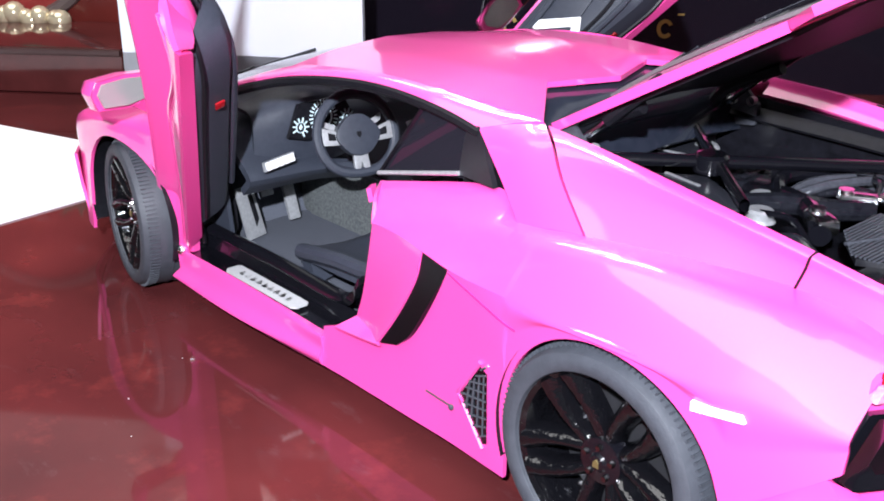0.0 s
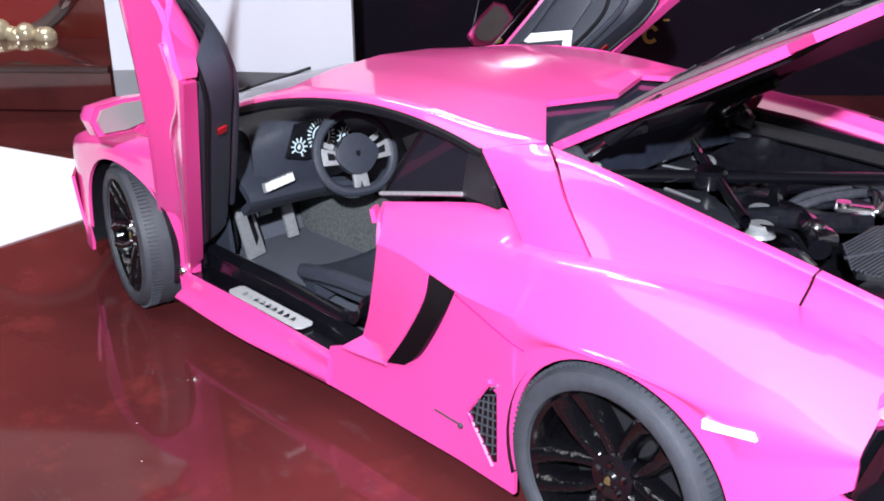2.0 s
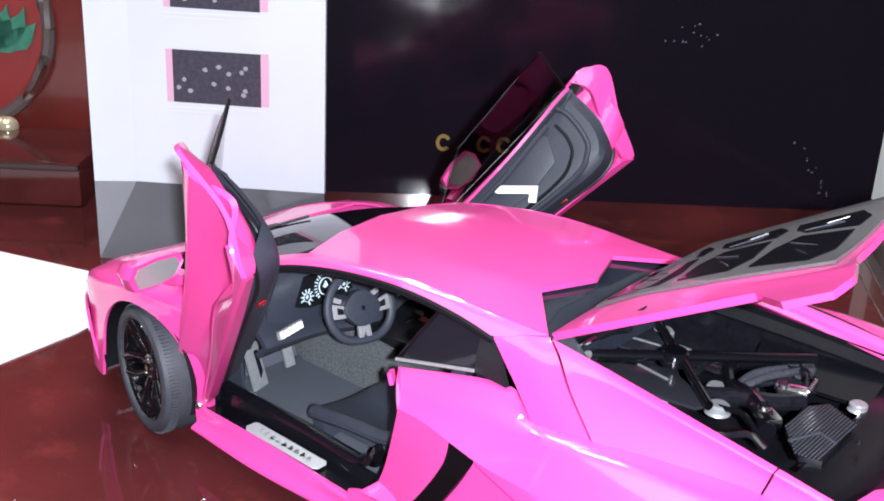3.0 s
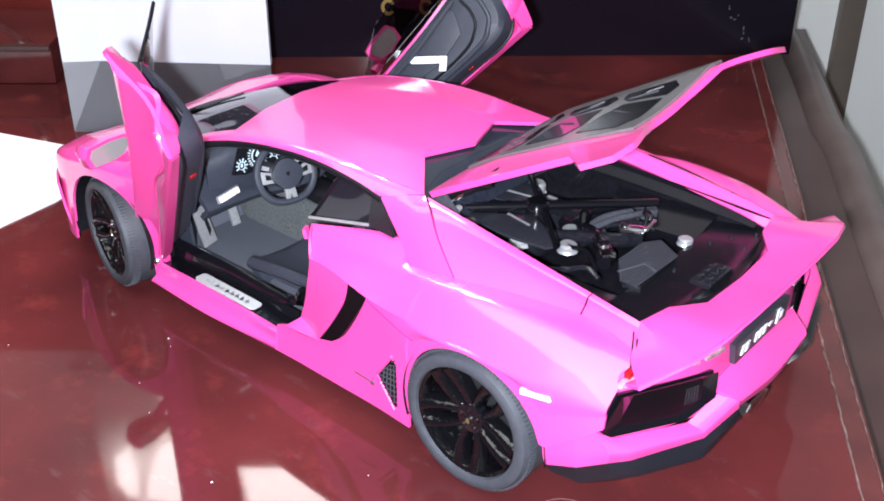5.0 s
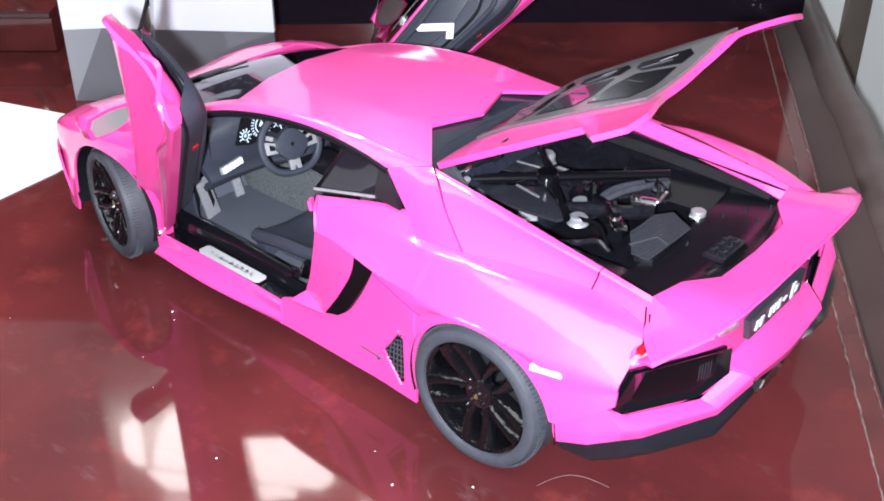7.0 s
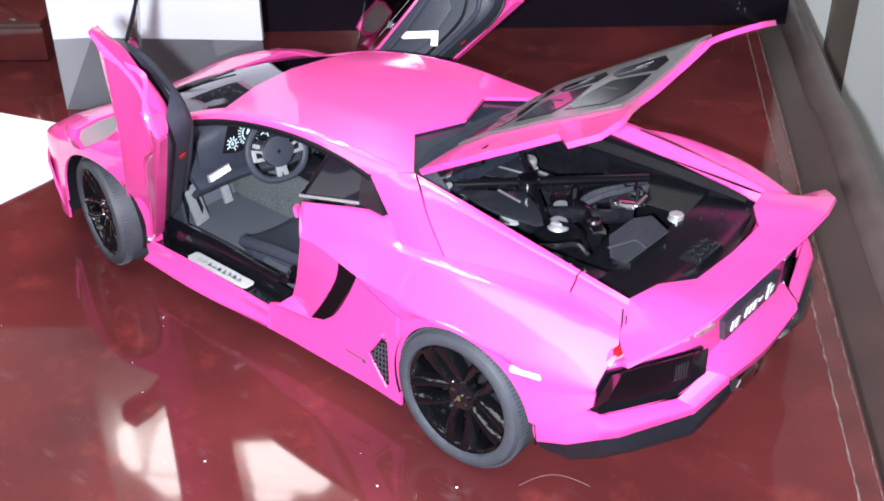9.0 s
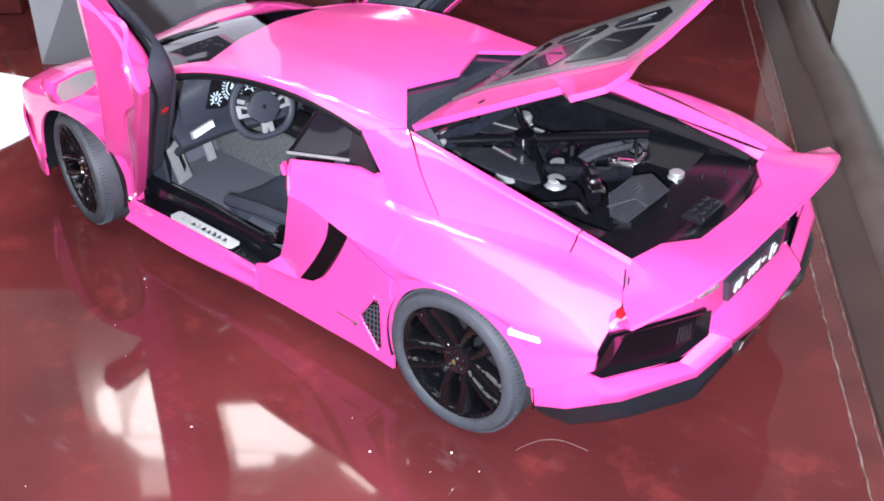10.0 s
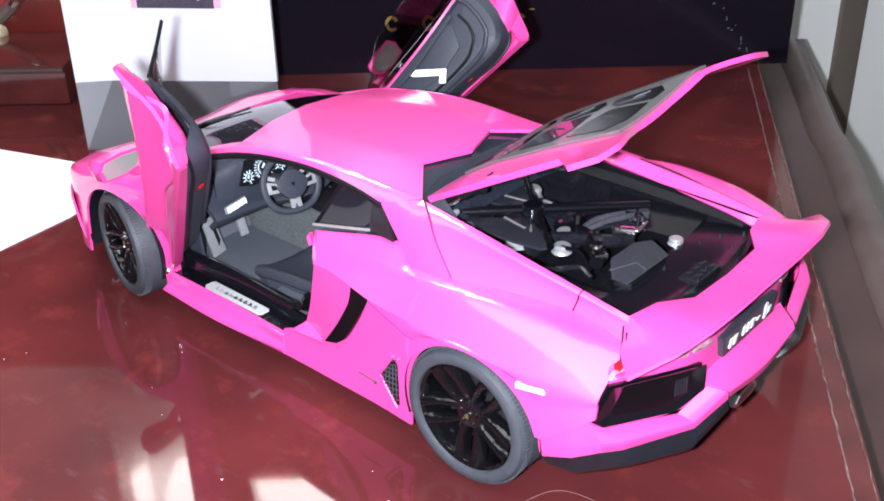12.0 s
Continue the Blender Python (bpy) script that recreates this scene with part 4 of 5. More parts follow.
part("rear_fascia", both([[(-2.19, 0, 0.91), (-2.19, 0.42, 0.90), (-2.03, 0.83, 0.85)], [(-2.195, 0, 0.7), (-2.195, 0.42, 0.7), (-1.99, 0.93, 0.72)], [(-2.20, 0, 0.5), (-2.195, 0.42, 0.5), (-1.98, 0.95, 0.52)]], 8, 24, 0.02), PINK, car)
BEZ = [(0.880, 0.772), (0.962, 0.630), (0.915, 0.588), (0.555, 0.528), (0.395, 0.585), (0.408, 0.722)]
INN = [(0.805, 0.748), (0.862, 0.640), (0.84, 0.608), (0.570, 0.556), (0.465, 0.600), (0.465, 0.702)]
for s in (1, -1):
    bez = part("exhaust_surround", fascia(mir_poly(BEZ, s), 0.03, 0.008), GLOSS_BLACK, car, "black angular outlet surround")
    part("outlet_grille", fascia(mir_poly(INN, s), 0.03, 0.013), SCOOP, bez, "gloss black outlet grille")
    bm = bmesh.new()
    for (p, q), (p2, q2) in zip(zip(BEZ, BEZ[1:] + BEZ[:1]), zip(INN, INN[1:] + INN[:1])):
        vs = [bm.verts.new((fascia_x(y) - o, y * s, z)) for (y, z), o in ((p, 0.03), (q, 0.03), (q2, 0.012), (p2, 0.012))]
        bm.faces.new(vs)
    bmesh.ops.remove_doubles(bm, verts=bm.verts, dist=1e-5)
    part("bevel_frame", bm, GLOSS_BLACK, bez, "bevelled dark frame")
    bm = bmesh.new()
    for i in range(5):
        for j in range(7):
            y, z = 0.49 + i * 0.014, 0.605 + j * 0.012
            bmesh.ops.create_icosphere(bm, subdivisions=1, radius=0.003, matrix=Matrix.Translation((fascia_x(y) - 0.014, y * s, z)))
    part("mesh_dots", bm, SLATE2, bez, "fine perforated mesh")
    TLP = [(0.85, 0.835), (0.872, 0.80), (0.60, 0.79), (0.38, 0.812), (0.345, 0.842), (0.56, 0.83)]
    lamp_ob = part("tail_light", fascia(mir_poly(TLP, s), 0.02, 0.012), LENS, car, "clear tail light strip")
    for y0 in (0.74, 0.58, 0.42):
        part("light_element", fascia(mir_poly([(y0, 0.817), (y0 + 0.05, 0.808), (y0 + 0.05, 0.796), (y0 - 0.01, 0.80), (y0 - 0.08, 0.792), (y0 - 0.08, 0.806)], s), 0.01, 0.016), LAMP_BITS, lamp_ob)
    bm = bmesh.new()
    box(bm, (-2.040, 0.792 * s, 0.838), (0.03, 0.085, 0.044), Matrix.Translation((0.0, 0, 0)), 0.006)
    part("red_lamp", bm, RED, lamp_ob, "small red lamp")
    for k in (0, 1):
        bm = bmesh.new()
        tube(bm, [(-1.96 - 0.03 * k, (0.665 + 0.02 * k) * s, 0.935 - 0.012 * k), (-2.0 - 0.025 * k, (0.735 + 0.01 * k) * s, 0.882 - 0.004 * k), (-2.035 - 0.012 * k, (0.80 + 0.01 * k) * s, 0.862 - 0.002 * k)], 0.0045, 5)
        part("panel_gap", bm, BLACK, car, "dark panel gap")
    out_ = 0.0 if s > 0 else 0.05
    low = [(-1.77, 0.968 * s, 0.335), (-1.93, 0.975 * s, 0.41), (-2.06 - out_, 0.945 * s, 0.485), (-2.115 - out_, 0.87 * s, 0.48), (-2.26, 0.51 * s, 0.45), (-2.315, 0.32 * s, 0.525)]
    part("rear_bumper", patch([[(-1.757, 0.974 * s, 0.440), (-1.92 - out_, 0.978 * s, 0.565), (-2.004 - out_, 0.972 * s, 0.628), (-2.05 - out_, 0.895 * s, 0.578), (-2.19, 0.54 * s, 0.515), (-2.235, 0.38 * s, 0.595)], [(-1.762, 0.976 * s, 0.39), (-1.93 - out_, 0.985 * s, 0.485), (-2.065 - out_, 0.965 * s, 0.555), (-2.115 - out_, 0.89 * s, 0.540), (-2.255, 0.52 * s, 0.490), (-2.31, 0.34 * s, 0.58)], low], 10, 36, 0.02, sharp=True), PINK, car, sharp=18)
    part("diffuser_side", patch([[(x + 0.012, y * 0.995, z + 0.002) for x, y, z in low], [(-1.81, 0.952 * s, 0.300), (-1.94 - out_, 0.955 * s, 0.315), (-2.08 - out_, 0.915 * s, 0.385), (-2.145 - out_, 0.83 * s, 0.385), (-2.275, 0.55 * s, 0.365), (-2.305, 0.29 * s, 0.44)], [(-1.83, 0.85 * s, 0.285), (-1.88, 0.83 * s, 0.27), (-1.95, 0.8 * s, 0.28), (-1.98, 0.7 * s, 0.28), (-2.1, 0.45 * s, 0.24), (-2.1, 0.15 * s, 0.30)]], 8, 36, 0.02, sharp=True), SLATE, car, "dark grey rear diffuser")
part("bumper_centre", both([[(-2.205, 0, 0.665), (-2.205, 0.41, 0.64)], [(-2.26, 0, 0.625), (-2.25, 0.385, 0.615)], [(-2.33, 0, 0.555), (-2.32, 0.34, 0.58)], [(-2.325, 0, 0.497), (-2.315, 0.305, 0.53)]], 8, 12, 0.02), PINK, car)
part("diffuser_centre", both([[(-2.31, 0, 0.497), (-2.30, 0.295, 0.525)], [(-2.23, 0, 0.37), (-2.24, 0.27, 0.40)]], 4, 6, 0.02), BLACK, car)
ex = part("exhaust_tip", fascia([(0.25, 0.435), (0.20, 0.475), (0.04, 0.475), (0.0, 0.44), (0.05, 0.405), (0.20, 0.405)], 0.10, 0.105), CHROME, car, "chrome angular exhaust tip")
part("exhaust_throat", fascia([(0.215, 0.437), (0.185, 0.462), (0.055, 0.462), (0.03, 0.44), (0.06, 0.418), (0.185, 0.418)], 0.02, 0.108), CHROME_DARK, ex)
pl = part("rear_plate", fascia([(0.27, 0.78), (0.25, 0.675), (-0.25, 0.675), (-0.27, 0.78)], 0.06, 0.03), PLATE, car, "dark number plate with white bars")
for y0, y1, zz, h in ((0.205, 0.18, 0.70, 0.042), (0.165, 0.14, 0.70, 0.042), (0.075, 0.05, 0.703, 0.042), (0.035, 0.01, 0.703, 0.042), (-0.005, -0.03, 0.703, 0.042), (-0.06, -0.085, 0.718, 0.012), (-0.14, -0.165, 0.69, 0.072), (-0.175, -0.20, 0.705, 0.03)):
    part("plate_bar", fascia([(y0, zz), (y1, zz), (y1 - 0.012, zz + h), (y0 - 0.012, zz + h)], 0.012, 0.036), PLATE_WHITE, pl)

# ---- engine cover, raised ----
def lid(u, v, up=0.0):
    """A point on the raised cover, which leans a little to one side: u back from the hinge, v to the side."""
    z = smooth(v, [0.76, 0.5, 0.28, 0.0, -0.28, -0.5, -0.76], [1.088, 1.107, 1.148, 1.188, 1.205, 1.183, 1.135])
    hinge = 1.107 + 0.025 * max(0.0, 1 - (v / 0.5) ** 2)
    z -= 0.05 * max(0.0, min(1.0, (u - 0.55) / 0.43)) ** 1.5 * max(0.0, 1 - ((v - 0.1) / 0.36) ** 2)
    k = min(1.0, u / 0.25)
    return (-0.72 - u + 0.45 * up, v, hinge + (z - hinge) * k + 0.55 * u + 0.89 * up)


def half(u, us, ws):
    return float(np.interp(u, us, ws))


side = np.linspace(-1, 1, 41)
cover = part("engine_cover", sheet([[lid(u, v * half(u, (0, 0.81), (0.495, 0.545))) for v in side] for u in np.linspace(0, 0.81, 22)], 0.03), PINK, car)
tail = []
for v in side * 0.74:
    u0, u1 = half(abs(v), (0, 0.545, 0.74), (0.80, 0.80, 0.966)), half(abs(v), (0, 0.32, 0.6, 0.74), (1.01, 1.03, 1.12, 1.11))
    tail.append([lid(u0 + (u1 - u0) * k, v) for k in np.linspace(0, 1, 9)])
part("cover_tail", sheet(tail, 0.025), PINK, cover, sharp=20)
lou = part("louvre_panel", sheet([[lid(u, v * half(u, (0.05, 0.5, 0.85, 0.985), (0.26, 0.335, 0.365, 0.37)), 0.014) for v in side] for u in np.linspace(0.05, 0.985, 30)], 0.012), PANEL, cover, "grey cover panel with glossy dark panes")
for s in (1, -1):
    for k, (u0, u1) in enumerate(((0.08, 0.36), (0.385, 0.64), (0.665, 0.93))):
        w = 0.225 + 0.03 * k if s > 0 else 0.12 + 0.01 * k
        hexa = [(u0 + 0.07, 0.02), (u0 + 0.02, w * 0.45), (u0, w), (u1 - 0.05, w + 0.03), (u1, w * 0.75), (u1 - 0.01, 0.02)]
        bm = bmesh.new()
        top = [bm.verts.new(lid(a, b * s, 0.0185)) for a, b in hexa]
        bot = [bm.verts.new(lid(a, b * s, 0.008)) for a, b in hexa]
        bm.faces.new(top)
        for n in range(6):
            bm.faces.new((top[n], bot[n], bot[(n + 1) % 6], top[(n + 1) % 6]))
        part("cover_pane", bm, GLOSS_BLACK, lou, "glossy dark angular pane")
        for a, b in ((0.06, 0.30), (0.12, 0.62)):
            bm = bmesh.new()
            tube(bm, [lid(u0 + a, w * b * s, 0.019), lid(u1 - 0.08, w * (b + 0.25) * s, 0.019)], 0.0025, 6)
            part("pane_ridge", bm, SLATE2, lou)
part("cover_lining", both([[lid(0.05, 0, -0.035), lid(0.05, 0.44, -0.035)], [lid(0.4, 0, -0.035), lid(0.4, 0.47, -0.035)], [lid(0.79, 0, -0.04), lid(0.79, 0.50, -0.035)]], 8, 8, 0.012), BLACK, cover, "black underside of the cover")
for s in (1, -1):
    bm = bmesh.new()
    tube(bm, [(-0.77, 0.44 * s, 1.03), (-0.915, 0.44 * s, 1.155)], 0.012, 8)
    st = part("gas_strut", bm, CHROME, cover, "slim silver gas strut")
    bm = bmesh.new()
    tube(bm, [(-0.90, 0.44 * s, 1.143), (-1.09, 0.44 * s, 1.305)], 0.022, 8)
    part("strut_sleeve", bm, BLACK, st, "black strut sleeve")
    part("hinge_bracket", prism(bmesh.new(), [(-0.70, 0.93), (-0.87, 0.95), (-0.88, 1.03), (-0.79, 1.11), (-0.72, 1.09), (-0.68, 1.0)], 0.025, frame_m((0, 0.475 * s, 0), (1, 0, 0), (0, 0, 1))), SLATE2, cover, "grey hinge bracket", bevel=0.008)
    for x, z, r in ((-0.757, 1.062, 0.02), (-0.855, 1.044, 0.017), (-0.775, 1.035, 0.016)):
        part("hinge_screw", lathe(bmesh.new(), [(0.0005, 0.03), (r * 0.8, 0.03), (r, 0.02), (r, 0)], frame_m((x, 0.455 * s, z), (1, 0, 0), (0, 0, 1)), 14), SILVER, cover, "round silver screw head")
    bm = bmesh.new()
    tube(bm, cr([(-0.74, 0.40 * s, 0.90), (-0.72, 0.40 * s, 1.0), (-0.80, 0.40 * s, 1.10), (-1.0, 0.40 * s, 1.20)], 12), 0.024, 8)
    part("hinge_arm", bm, BLACK, cover)

# ---- engine bay ----
bay = part("engine_bay", both([[(-0.70, 0, 0.74), (-0.70, 0.44, 0.74), (-0.70, 0.49, 0.88), (-0.71, 0.50, 1.065)], [(-1.4, 0, 0.72), (-1.4, 0.50, 0.72), (-1.4, 0.55, 0.86), (-1.4, 0.565, 1.0)], [(-1.9, 0, 0.74), (-1.9, 0.55, 0.76), (-1.93, 0.60, 0.86), (-1.955, 0.615, 0.945)]], 12, 28, 0.015), LINER, car, "black engine bay lining")
part("bay_front_wall", box(bmesh.new(), (-0.70, 0, 0.87), (0.03, 0.96, 0.3), None, 0.01), BLACK, bay)
part("bay_rear_deck", both([[(-1.70, 0, 0.845), (-1.70, 0.56, 0.865)], [(-1.95, 0, 0.865), (-1.95, 0.60, 0.89)], [(-2.09, 0, 0.93), (-2.0, 0.44, 0.94)]], 8, 12, 0.02), LINER, bay)
for s in (1, -1):
    part("bay_side_deck", patch([[(-1.15, 0.54 * s, 0.90), (-1.7, 0.58 * s, 0.90)], [(-1.2, 0.33 * s, 0.83), (-1.7, 0.34 * s, 0.845)]], 6, 8, 0.02), LINER, bay)
    part("bay_gutter", patch([[(-0.75, 0.50 * s, 1.02), (-1.3, 0.55 * s, 0.985), (-1.9, 0.605 * s, 0.925)], [(-0.75, 0.455 * s, 0.985), (-1.3, 0.50 * s, 0.955), (-1.9, 0.555 * s, 0.90)]], 4, 12, 0.012), BLACK, bay, "black gutter strip")
for p, q, w in (((-0.70, 0.345, 0.962), (-1.43, -0.44, 0.928), 0.05), ((-0.72, -0.30, 0.962), (-1.30, 0.262, 0.928), 0.034)):
    bm = bmesh.new()
    m = frame_m(Vector(p).lerp(Vector(q), 0.5), Vector(q) - Vector(p), (0, 0, 1))
    L = (Vector(q) - Vector(p)).length
    rows = []
    for a in np.linspace(0, 2 * math.pi, 13):
        rows.append([m @ Vector((-L / 2 + L * u, 0.022 * math.sin(a), w / 2 * math.cos(a))) for u in np.linspace(0, 1, 9)])
    grid(bm, rows)
    part("cross_brace", bm, GLOSS_BLACK, bay, "glossy black cross brace")
part("brace_hub", lathe(bmesh.new(), [(0.001, 0.03), (0.05, 0.03), (0.06, 0.02), (0.06, -0.03)], Matrix.Translation((-1.01, 0.01, 0.945)), 20), GLOSS_BLACK, bay)
for outline, bars in (([(-0.715, 0.24), (-1.01, 0.03), (-1.285, 0.205), (-1.25, 0.27), (-1.085, 0.29), (-0.90, 0.285)], (0.10, 0.135)), ([(-0.66, 0.01), (-0.625, -0.275), (-0.80, -0.285), (-0.975, -0.13), (-0.85, -0.005)], (-0.09, -0.12))):
    pl_ = part("cover_plate", prism(bmesh.new(), outline, 0.014, Matrix.Translation((0, 0, 0.888))), PLATEGREY, bay, "smooth dark grey engine plate", bevel=0.006)
    part("script_bar", prism(bmesh.new(), [(-0.90, bars[0]), (-0.90, bars[0] + 0.012), (-1.06, bars[1] + 0.012), (-1.06, bars[1])] if bars[0] > 0 else [(-0.69, bars[0]), (-0.69, bars[0] - 0.012), (-0.93, bars[1] - 0.012), (-0.93, bars[1])], 0.004, Matrix.Translation((0, 0, 0.9015))), SILVER, pl_, "pale script bar")
for off, r, mt in ((0.0, 0.017, SLATE2), (0.042, 0.017, SLATE2), (-0.09, 0.028, GLOSS_BLACK)):
    tube(b2 := bmesh.new(), cr([(-1.27 + off * 0.4, 0.05, 0.86), (-1.275 - off, -0.15, 0.895), (-1.345 - off, -0.30, 0.90), (-1.39 - off * 0.6, -0.45, 0.87)], 18), r, 10)
    part("intake_hose", b2, mt, bay, "curved engine hose")
for s in (1, -1):
    bm = bmesh.new()
    box(bm, (-0.96, 0.16 * s, 0.83), (0.42, 0.16, 0.09), None, 0.025)
    man = part("intake_manifold", bm, ENGINE, bay, "grey intake manifold")
    for k in range(4):
        box(b2 := bmesh.new(), (-0.82 - 0.085 * k, 0.16 * s, 0.885), (0.02, 0.13, 0.012), None, 0.004)
        part("rib", b2, SLATE, man)
    part("script_strip", box(bmesh.new(), (-0.96, 0.225 * s, 0.879), (0.28, 0.014, 0.006)), SILVER, man, "pale script strip")
    bm = bmesh.new()
    tube(bm, cr([(-1.1, 0.10 * s, 0.84), (-1.3, 0.03 * s, 0.88), (-1.42, -0.05 * s, 0.87), (-1.5, -0.16 * s, 0.86)], 14), 0.035, 10)
    part("hose", bm, ENGINE if s > 0 else GLOSS_BLACK, bay, "thick engine hose")
for x, y, r, h, mt in ((-1.07, 0.228, 0.052, 0.03, SILVER), (-1.285, 0.14, 0.045, 0.03, SILVER), (-1.206, -0.003, 0.042, 0.03, SILVER), (-1.68, -0.285, 0.036, 0.022, SILVER), (-0.80, -0.28, 0.05, 0.05, SILVER), (-0.80, 0.30, 0.05, 0.05, SILVER), (-1.40, -0.42, 0.045, 0.04, SLATE2)):
    bm = lathe(bmesh.new(), [(0.0005, h), (r * 0.8, h), (r, h * 0.75), (r, 0), (r * 1.15, -0.01)], Matrix.Translation((x, y, 0.855)), 20)
    part("filler_cap", bm, mt, bay, "round filler cap", sharp=25)
for x, y, ang in ((-1.45, -0.17, 25), (-1.47, 0.10, -40)):
    m = Matrix.Translation((x, y, 0.87)) @ Matrix.Rotation(radians(ang), 4, "Z")
    bm = box(bmesh.new(), (0, 0, 0.01), (0.12, 0.07, 0.05), m, 0.018)
    lathe(bm, [(0.001, 0.03), (0.025, 0.03), (0.03, 0.0)], m @ Matrix.Translation((0.04, 0, 0.015)), 12)
    part("throttle_body", bm, CHROME, bay, "shiny metal throttle body")
HEX = [(-1.555, 0.12), (-1.53, -0.11), (-1.59, -0.20), (-1.72, -0.12), (-1.745, 0.24), (-1.67, 0.27)]
hx = part("mesh_panel", prism(bmesh.new(), HEX, 0.02, Matrix.Translation((0, 0, 0.85))), BLACK, bay, "dark ribbed mesh panel")
for k in range(15):
    x = -1.545 - k * 0.0132
    y0, y1 = min(0.26, 0.10 + k * 0.020), max(-0.19, -0.12 - k * 0.02) + max(0, k - 4) * 0.008
    tube(b2 := bmesh.new(), [(x, y0, 0.873), (x - 0.004, y1, 0.873)], 0.0042, 5)
    part("mesh_rib", b2, SLATE2, hx)
tube(b2 := bmesh.new(), [(-1.60, 0.20, 0.875), (-1.66, 0.06, 0.876), (-1.735, 0.09, 0.875)], 0.006, 6)
part("mesh_divider", b2, SLATE2, hx)
bm = box(bmesh.new(), (-1.955, -0.01, 0.895), (0.10, 0.22, 0.02), None, 0.006)
lb = part("latch_plate", bm, SLATE, bay, "dark latch plate with bolts")
for i in range(3):
    for j in range(2):
        part("latch_bar", box(bmesh.new(), (-1.932 - 0.045 * j, -0.07 + 0.06 * i, 0.91), (0.03, 0.035, 0.02), None, 0.005), ENGINE, lb)
for x, y, z in ((-1.80, -0.30, 0.875), (-1.80, 0.04, 0.875), (-1.98, -0.28, 0.92), (-1.99, 0.0, 0.925), (-2.02, 0.13, 0.93), (-1.86, -0.40, 0.885), (-1.97, -0.42, 0.925)):
    bm = bmesh.new()
    bmesh.ops.create_cone(bm, segments=8, radius1=0.011, radius2=0.003, depth=0.022, cap_ends=True, matrix=Matrix.Translation((x, y, z + 0.015)))
    part("stud", bm, ENGINE, bay, "small grey stud")
for k, (a, b, r) in enumerate((((-1.2, -0.1, 0.84), (-1.5, -0.30, 0.85), 0.014), ((-1.15, 0.05, 0.84), (-1.5, 0.22, 0.85), 0.012), ((-1.35, -0.5, 0.87), (-1.5, -0.18, 0.87), 0.010), ((-1.3, -0.35, 0.9), (-1.48, -0.36, 0.84), 0.008), ((-1.3, 0.3, 0.82), (-1.55, 0.28, 0.85), 0.014), ((-1.42, 0.0, 0.83), (-1.2, -0.32, 0.83), 0.02))):
    a, b = Vector(a), Vector(b)
    tube(b2 := bmesh.new(), cr([a, a.lerp(b, 0.4) + Vector((0, 0.03, 0.03)), a.lerp(b, 0.7) + Vector((0, -0.02, 0.035)), b], 12), r, 8)
    part("pipe", b2, GLOSS_BLACK if k % 2 else ENGINE, bay, "thin engine pipe")
bm = bmesh.new()
for k in range(7):
    bmesh.ops.create_uvsphere(bm, u_segments=8, v_segments=6, radius=0.014, matrix=Matrix.Translation((-1.50 + 0.002 * k, -0.21 - 0.018 * k, 0.885)))
part("spring_hose", bm, CHROME, bay, "small ribbed chrome hose")


